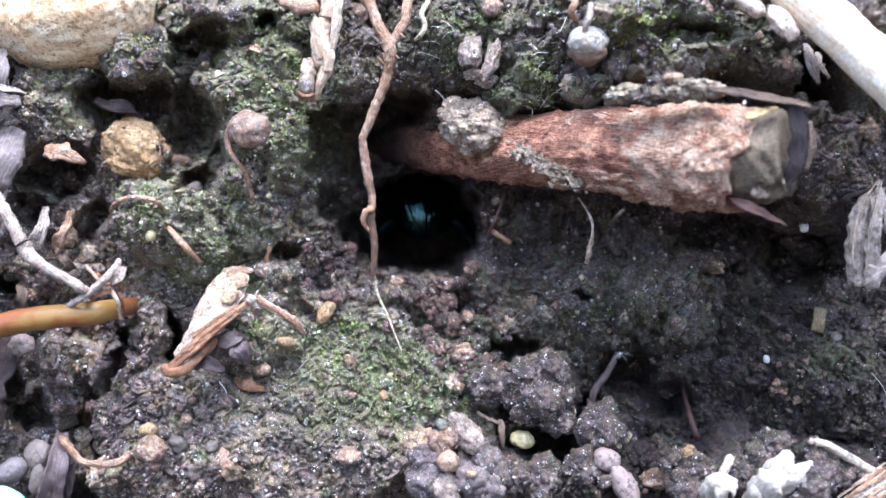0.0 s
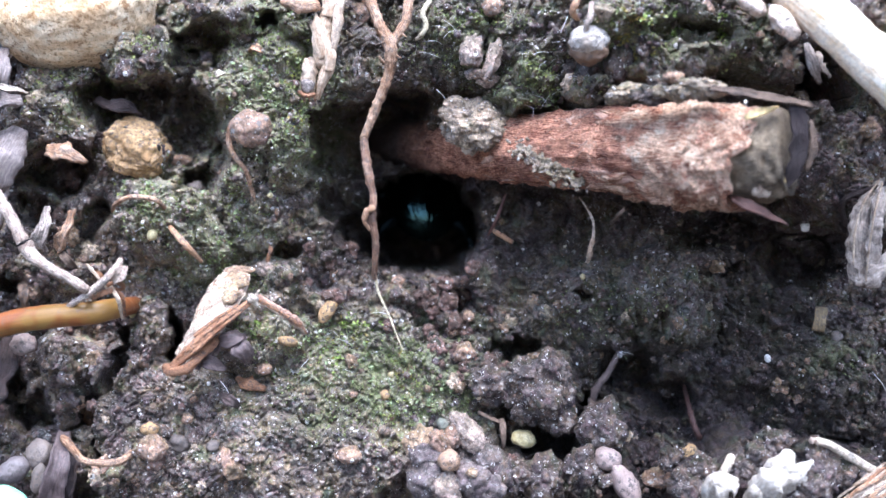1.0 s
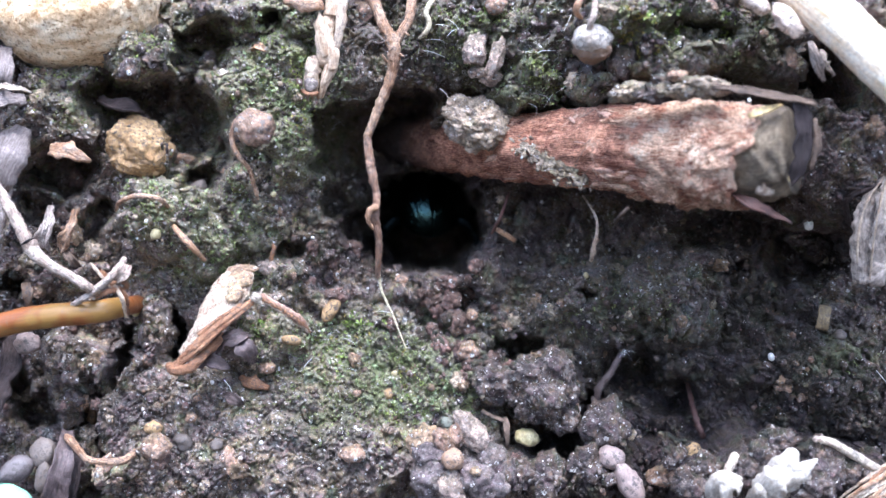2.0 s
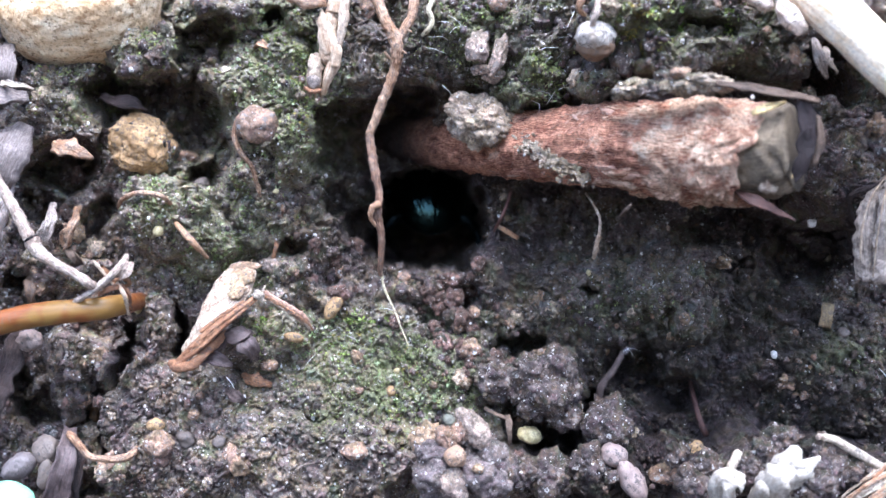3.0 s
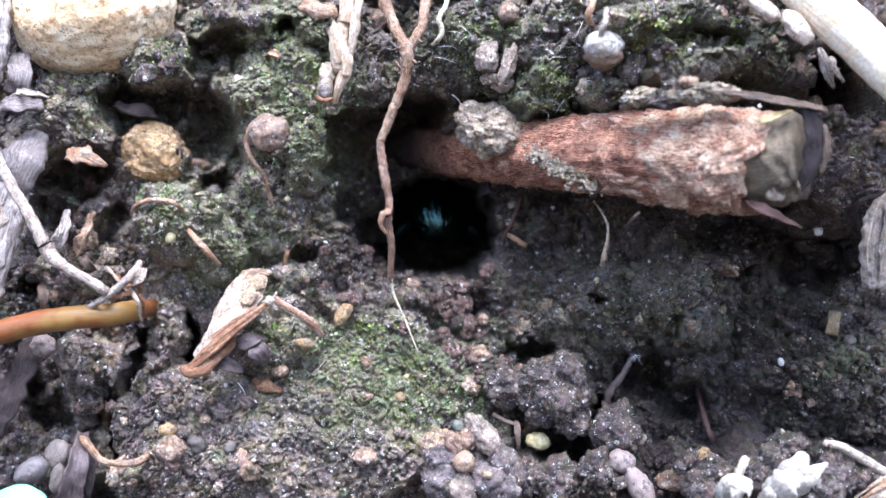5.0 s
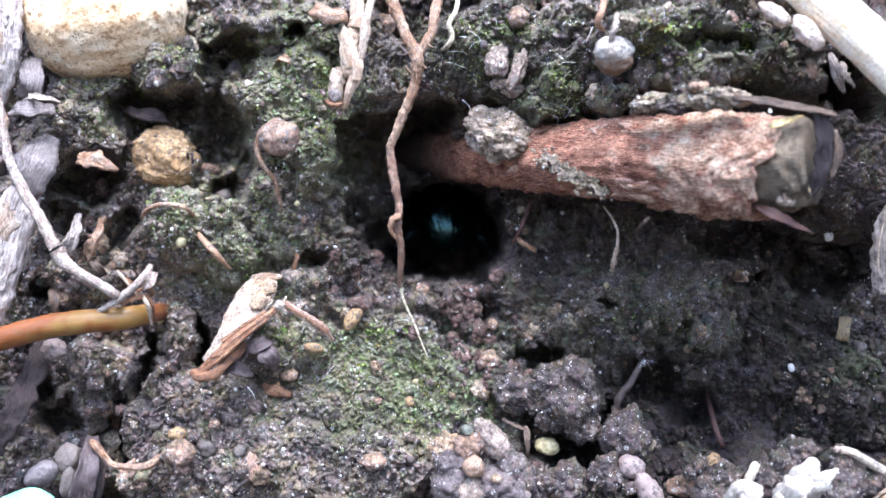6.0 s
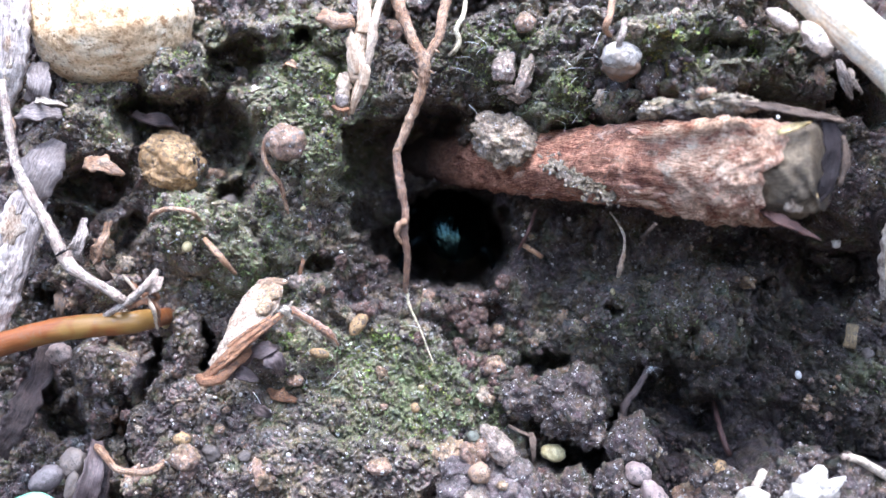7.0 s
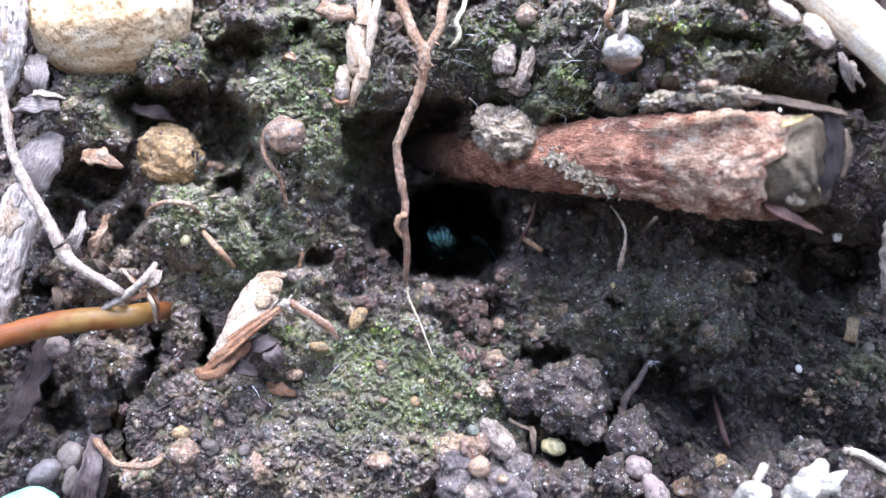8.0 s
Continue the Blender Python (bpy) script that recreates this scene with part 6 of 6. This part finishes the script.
    # single pale grains that catch the light
    for k, at in enumerate(((-34.9, 4.5, -14.6), (-20.2, 1.8, 19.8), (-21.4, 3.8, 6.5), (-17.1, 7.8, 1.2), (-18.8, 3.0, 16.2), (1.8, 5.3, 28.1), (4.2, 1.3, -18.0), (-6.6, 4.3, -15.6), (-30.3, 3.0, -17.2),
                            (-36.7, 0.0, 6.5), (-25.1, 1.1, -9.8), (14.0, 21.8, -13.2), (-6.9, 11.1, -4.7), (29.0, 9.8, 8.8), (11.4, 18.6, -11.6), (-11.1, 0.6, -21.6), (-30.5, 1.1, -14.9), (17.3, 5.5, -3.5), (-35.7, -0.9, 3.1), (-27.0, 4.0, -20.5))):
        r = 2.6 + 0.55 * (k * 7 % 5)
        stone("white_grain", at, (r, r * 0.8, r * 1.2), (WHITE_STONE, GREY_CLOD, YELLOW_STONE, WHITE_STONE, PINK_STONE)[k % 5], "tiny pale mineral grain on soil", 200 + k, (0, 40 * k, 0), 0.5, 2, 0, "grain", "pale grains")


# ---- what nobody could count ----
def many(name, centres, radii, level, seed, material, label, category, wear=0.25, size=0.6, smooth=True):
    """Small uneven lumps of a few kinds, all in one mesh."""
    rng = np.random.default_rng(seed)
    verts, faces = ball(level)
    kinds = []
    for k in range(14):
        kinds.append([tuple(v * (1 + wear * rough_at(v, size, seed + k) + 0.5 * wear * (0.4 - noise.voronoi(v / 0.45 + Vector((k, 0, 0)))[0][0]))) for v in verts])
    v, f = np.array(kinds), np.array(faces)
    n = len(centres)
    q = rng.normal(size=(n, 4))
    q /= np.linalg.norm(q, axis=1)[:, None]
    w, x, y, z = q.T
    rot = np.stack([1 - 2 * (y * y + z * z), 2 * (x * y - w * z), 2 * (x * z + w * y), 2 * (x * y + w * z), 1 - 2 * (x * x + z * z), 2 * (y * z - w * x), 2 * (x * z - w * y), 2 * (y * z + w * x), 1 - 2 * (x * x + y * y)], 1).reshape(n, 3, 3)
    bent = v[rng.integers(0, len(v), n)] * rng.uniform(0.6, 1.3, (n, 1, 3))
    co = np.einsum("nij,nvj->nvi", rot, bent) * radii[:, None, None] + centres[:, None]
    tri = f[None] + (np.arange(n) * v.shape[1])[:, None, None]
    me = bpy.data.meshes.new(name)
    me.from_pydata((co.reshape(-1, 3) * MM).tolist(), [], tri.reshape(-1, 3).tolist())
    if smooth:
        me.shade_smooth()
    me.materials.append(material)
    return tagged(new(name, me), label, category, "", "stuff")


def on_face(count, seed, weight=None):
    rng = np.random.default_rng(seed)
    x, z = rng.uniform(-62, 62, count), rng.uniform(-36, 36, count)
    y = relief(x, z)
    keep = y < 27
    if weight is not None:
        keep &= rng.random(count) < weight(x, z)
    return x[keep], y[keep], z[keep], rng, widened(y[keep])


def litter():
    x, y, z, rng, w = on_face(22000, 11, lambda x, z: 0.03 + 0.6 * dryness_and_shade(x, z))
    r = 0.07 + 0.20 * rng.random(len(x)) ** 3
    many("mineral_grains", np.stack([x * w, y - r * 0.1, z * w], 1), r, 1, 12, GRAINS, "scattered pale mineral grains on the soil", "grains", 0.5, 0.8, False)
    loose = lambda x, z: 0.25 + 0.75 * rise(layers(x, z, 9.0, 77, 2), -0.2, 0.5)
    x, y, z, rng, w = on_face(8500, 21, loose)
    r = 0.18 + 0.34 * rng.random(len(x)) ** 2.0
    many("soil_crumbs", np.stack([x * w, y - r * 0.1, z * w], 1), r, 2, 22, CRUMBS, "loose dark soil crumbs on the bank", "soil", 0.6)
    x, y, z, rng, w = on_face(46000, 23)
    r = 0.06 + 0.12 * rng.random(len(x)) ** 2.0
    many("soil_grit", np.stack([x * w, y - r * 0.3, z * w], 1), r, 1, 24, CRUMBS, "fine dark soil grit on the bank", "soil", 0.5, 0.8, False)


def soil_clods():
    """Small rough clods that lie on the bank; a few shapes, each with many sizes."""
    kinds = [lump((0, 0, 0), (1.2, 0.9, 1.0), (0, 0, 0), 300 + k, 0.45, 4, 0.8, 0.35).mesh("soil_clod", (DARK_CLOD, DARK_CLOD, BROWN_STONE, GREY_CLOD)[k % 4], (0, 0, 0)) for k in range(12)]
    x, y, z, rng, w = on_face(560, 25, lambda x, z: 0.2 + 0.8 * rise(layers(x, z, 9.0, 77, 2), -0.2, 0.5))
    for k in range(min(len(x), 290)):
        ob = new("soil_clod", kinds[k % len(kinds)])
        r = 0.42 + 0.75 * rng.random() ** 2.5
        ob.matrix_world = pose(x[k] * w[k] * MM, (y[k] + 0.1 * r) * MM, z[k] * w[k] * MM, *rng.uniform(0, 360, 3)) @ Matrix.Diagonal((r, r, r, 1))
        tone = ("damp dark", "damp dark", "reddish brown", "dry grey")[k % len(kinds) % 4]
        tagged(ob, "small rough " + tone + " soil clod on the bank", "clod", "loose soil clods")


def crumbs(count, seed, weight, tones, label, least, most):
    """Rough crumbs heaped where the soil has crumbled away; a few shapes, each with many sizes."""
    kinds = [lump((0, 0, 0), (1.15, 0.9, 1.0), (0, 0, 0), seed + 20 + k, 0.4, 4, 0.8, 0.35).mesh("soil_crumb", tones[k % len(tones)], (0, 0, 0)) for k in range(9)]
    x, y, z, rng, w = on_face(30000, seed, weight)
    for k in range(min(len(x), count)):
        ob = new("soil_crumb", kinds[k % len(kinds)])
        r = least + (most - least) * rng.random() ** 1.8
        ob.matrix_world = pose(x[k] * w[k] * MM, (y[k] - 0.25 * r) * MM, z[k] * w[k] * MM, *rng.uniform(0, 360, 3)) @ Matrix.Diagonal((r, r, r, 1))
        tagged(ob, label, "clod", "crumbs of the crumbled soil")


def heaps():
    crumbs(90, 61, lambda x, z: 0.50 * hill(x, z, 0.4, -8.9, 3.2, 5.0) + 0.30 * hill(x, z, -2.8, -5.8, 4.0, 1.3) + 0.30 * hill(x, z, 5.4, -14.8, 2.1, 1.4) + 0.20 * hill(x, z, -13.0, -2.1, 4.2, 2.8), (RED_CLOD, RED_CLOD, DARK_CLOD), "small reddish-brown crumb below the burrow", 0.4, 1.25)
    crumbs(110, 63, lambda x, z: 0.35 * hill(x, z, -51.2, 2.2, 4.2, 4.2) + 0.40 * hill(x, z, -44.8, -0.6, 4.2, 4.2) + 0.30 * hill(x, z, -51.2, -5.6, 3.5, 2.8) + 0.40 * hill(x, z, -45.1, -17.9, 4.8, 4.1) + 0.40 * hill(x, z, -39.3, -27.5, 4.7, 2.0), (DARK_CLOD, RED_CLOD, BROWN_STONE, DARK_CLOD, GREY_CLOD), "rough crumb among bark scraps", 0.35, 1.1)
    crumbs(70, 67, lambda x, z: 0.50 * hill(x, z, 11.7, -17.6, 5.0, 3.9) + 0.50 * hill(x, z, 6.1, -17.3, 2.5, 2.5) + 0.40 * hill(x, z, 20.4, -22.4, 2.9, 2.5) + 0.40 * hill(x, z, 14.5, -27.5, 8.1, 1.7), (DARK_CLOD, RED_CLOD, DARK_CLOD), "rough dark crumb on a damp clod", 0.35, 1.0)
    crumbs(60, 69, lambda x, z: 0.40 * hill(x, z, -36.4, 16.6, 6.0, 5.3) + 0.40 * hill(x, z, -51.4, 10.6, 4.5, 3.0) + 0.40 * hill(x, z, -31.7, 27.1, 3.6, 3.6), (DARK_CLOD,), "dark crumb inside a hollow", 0.4, 1.3)


def moss(name, count, seed, weight, material, label, size):
    x, y, z, rng, w = on_face(count, seed, weight)
    e = 0.5
    gx, gz = (relief(x + e, z) - relief(x - e, z)) / (2 * e), (relief(x, z + e) - relief(x, z - e)) / (2 * e)
    up = np.stack([gx, -np.ones_like(x), gz], 1)
    up /= np.linalg.norm(up, axis=1)[:, None]
    up[:, 2] += 0.35
    verts, faces = [], []
    for k in range(len(x)):
        base = np.array((x[k] * w[k], y[k] + 0.05, z[k] * w[k]))
        for n in range(rng.integers(5, 9)):
            d = up[k] * rng.uniform(0.5, 1.1) + rng.normal(size=3) * 0.55
            d /= np.linalg.norm(d)
            side = np.cross(d, rng.normal(size=3))
            side /= np.linalg.norm(side)
            lon = size * rng.uniform(0.5, 1.2)
            wide = lon * rng.uniform(0.16, 0.3)
            bow = np.cross(side, d) * lon * 0.18
            m = len(verts)
            verts += [base, base + d * lon * 0.5 + side * wide + bow, base + d * lon, base + d * lon * 0.5 - side * wide + bow, base + d * lon * 0.45 - bow * 0.1]
            faces += [(m, m + 1, m + 4), (m + 1, m + 2, m + 4), (m + 2, m + 3, m + 4), (m + 3, m, m + 4)]
    me = bpy.data.meshes.new(name)
    me.from_pydata((np.array(verts) * MM).tolist(), [], faces)
    me.shade_smooth()
    me.materials.append(material)
    tagged(new(name, me), label, "moss", "", "stuff")


def mosses():
    def patchy(x, z):
        return np.clip(1.3 * mossiness(x, z) - 0.2, 0, 1) * rise(layers(x, z, 3.0, 55, 3), -0.25, 0.5)

    moss("moss", 70000, 31, patchy, MOSS, "short green moss growing in patches on the soil", 0.36)
    moss("yellow_moss", 36000, 33, lambda x, z: 0.9 * hill(x, z, 20.4, 23.6, 2.0, 2.6) + 0.16 * hill(x, z, -12.4, -11.0, 3.5, 3.0) + 0.18 * hill(x, z, -5.3, -17.1, 1.6, 2.6) + 0.13 * hill(x, z, -17.4, 16.9, 2.0, 4.0), MOSS_YELLOW, "yellowish moss tufts", 0.45)
    bright = lambda x, z: 0.45 * sum(hill(x, z, cx, cz, 0.9, 0.9) for cx, cz in ((4.3, 27.5), (25.8, 24.3), (30.5, 24.6), (-22.8, -10.0), (-8.4, -10.1), (-15.2, -12.2), (-15.2, 27.2), (21.4, 25.4), (-11.6, -9.4), (-13.6, -14.0)))
    moss("leafy_moss", 60000, 37, bright, MOSS_BRIGHT, "bright green leafy moss shoots", 0.6)
    pale = lambda x, z: 0.16 * hill(x, z, -13.4, -12.4, 5.2, 3.5) + 0.20 * hill(x, z, -3.0, -18.9, 3.5, 4.1) + 0.15 * hill(x, z, -21.7, 20.1, 4.5, 6.6) + 0.06 * hill(x, z, -24.4, 4.9, 4.1, 4.1) + 0.05 * hill(x, z, -35.5, 4.9, 4.1, 3.5) + 0.06 * hill(x, z, 9.6, 18.5, 3.3, 2.6)
    moss("pale_moss", 60000, 39, pale, MOSS_PALE, "scattered pale green moss leaves", 0.6)
    lush = lambda x, z: 0.50 * hill(x, z, -5.8, -20.0, 1.5, 3.8) + 0.35 * hill(x, z, -2.7, -16.5, 2.1, 1.5) + 0.22 * hill(x, z, -15.5, -13.7, 2.8, 2.1) + 0.22 * hill(x, z, -11.3, -11.0, 2.8, 1.7) + 0.50 * hill(x, z, -17.9, 22.2, 1.7, 4.1) + 0.25 * hill(x, z, -19.3, 17.3, 1.7, 2.8) + 0.25 * hill(x, z, 23.4, 24.4, 1.9, 2.8) + 0.14 * hill(x, z, 1.1, 24.8, 3.3, 3.3) + 0.25 * hill(x, z, 11.6, 19.8, 3.0, 2.0) + 0.25 * hill(x, z, -50.7, 21.8, 1.7, 1.4)
    lush_left = lambda x, z: lush(x, z) + 0.14 * hill(x, z, -23.7, 22.2, 4.1, 4.1) + 0.14 * hill(x, z, -24.8, 4.2, 3.5, 3.5) + 0.14 * hill(x, z, -35.8, 5.9, 3.5, 2.8) + 0.12 * hill(x, z, -47.9, 18.7, 3.5, 3.5) + 0.10 * hill(x, z, -36.9, 24.2, 4.1, 2.8)
    moss("lush_moss", 120000, 41, lush_left, MOSS_LUSH, "yellow-green cushion moss", 0.32)
    # fine hairs of roots and moss
    s = Shape()
    rng = random.Random(8)
    for cx, cz in ((10.4, 18.1), (1.1, 23.7), (20.6, 23.3), (7.5, 24.6), (14.1, 18.1), (-17.6, 18.8), (-12.4, -12.1)):
        for k in range(9):
            x, z = cx + rng.gauss(0, 3.0), cz + rng.gauss(0, 2.0)
            y = float(relief(np.array([x]), np.array([z]))[0])
            d = Vector((rng.gauss(0, 1.6), -abs(rng.gauss(0.5, 0.3)), rng.gauss(-0.3, 1.2)))
            p = Vector((x, y + 0.1, z))
            hair = tube([(p, 0.035), (p + d * 0.5 + Vector((rng.gauss(0, 0.3), -0.2, 0.2)), 0.03), (p + d, 0.02)], 4, 0.5, 0.0)
            s.add(hair.verts, hair.faces, hair.uvs)
    for a, b in (((53.0, 4.5, -15.3), (56.2, 7.0, -19.0)), ((-26.4, -1.2, -15.7), (-25.6, 0.0, -17.6)), ((-0.9, 0.5, 19.0), (0.4, 2.0, 17.5)), ((-37.6, 2.2, 2.0), (-35.4, -1.4, 2.5)), ((15.0, -1.5, 28.8), (13.0, -7.5, 24.1))):
        a, b = Vector(a), Vector(b)
        hair = tube([(a, 0.05), (a.lerp(b, 0.5) + Vector((0.15, -0.2, 0.1)), 0.045), (b, 0.03)], 5, 0.5, 0.0)
        s.add(hair.verts, hair.faces, hair.uvs)
    single("root_hairs", s, FIBRE, "fine pale root hairs over moss", "roots", "", "stuff")


branch_stub()
BUG = beetle()
hanging_root()
dry_stalk()
rootlets()
orange_stem()
grey_twig()
bark_pieces()
bark_chip()
bleached_stick()
dry_leaf()
husks()
seed_tuft()
round_leaf()
stones()
litter()
soil_clods()
heaps()
mosses()


def motions():
    # the beetle shifts and turns a little, then heaves itself round at the end
    bx, by, bz = (-3.6, 32.0, 7.2)
    rows = [(0.0, 0.0, 0.0, 0.0, 0, 0), (0.5, 0.0, 0.1, 0.0, 1, 0), (1.0, 0.1, 0.0, -0.1, 0, 2), (1.5, 0.2, 0.0, 0.1, -1, 0), (3.0, 0.2, 0.0, 0.1, -1, 1), (3.5, 0.2, 0.1, -0.1, 1, 2),
            (4.0, 0.2, 0.0, -0.1, 0, 1), (5.5, 0.1, 0.2, -0.1, 2, 3), (6.0, 0.1, 0.2, -0.3, 2, 4), (6.5, 0.1, 0.1, -0.7, 3, 8), (7.0, 0.1, 0.1, -0.8, 3, 9), (7.5, 0.0, 0.0, -0.7, 3, 8),
            (7.7, 0.1, -0.2, -0.6, 0, 2), (7.85, -0.3, -0.3, -1.1, -4, -4), (8.0, -1.5, -0.3, -2.4, -8, -10)]
    walk(BUG, [(t, pose((bx + x) * MM, (by + y) * MM, (bz + z) * MM, 50 + nod, roll, 12 + roll)) for t, x, y, z, nod, roll in rows])


motions()
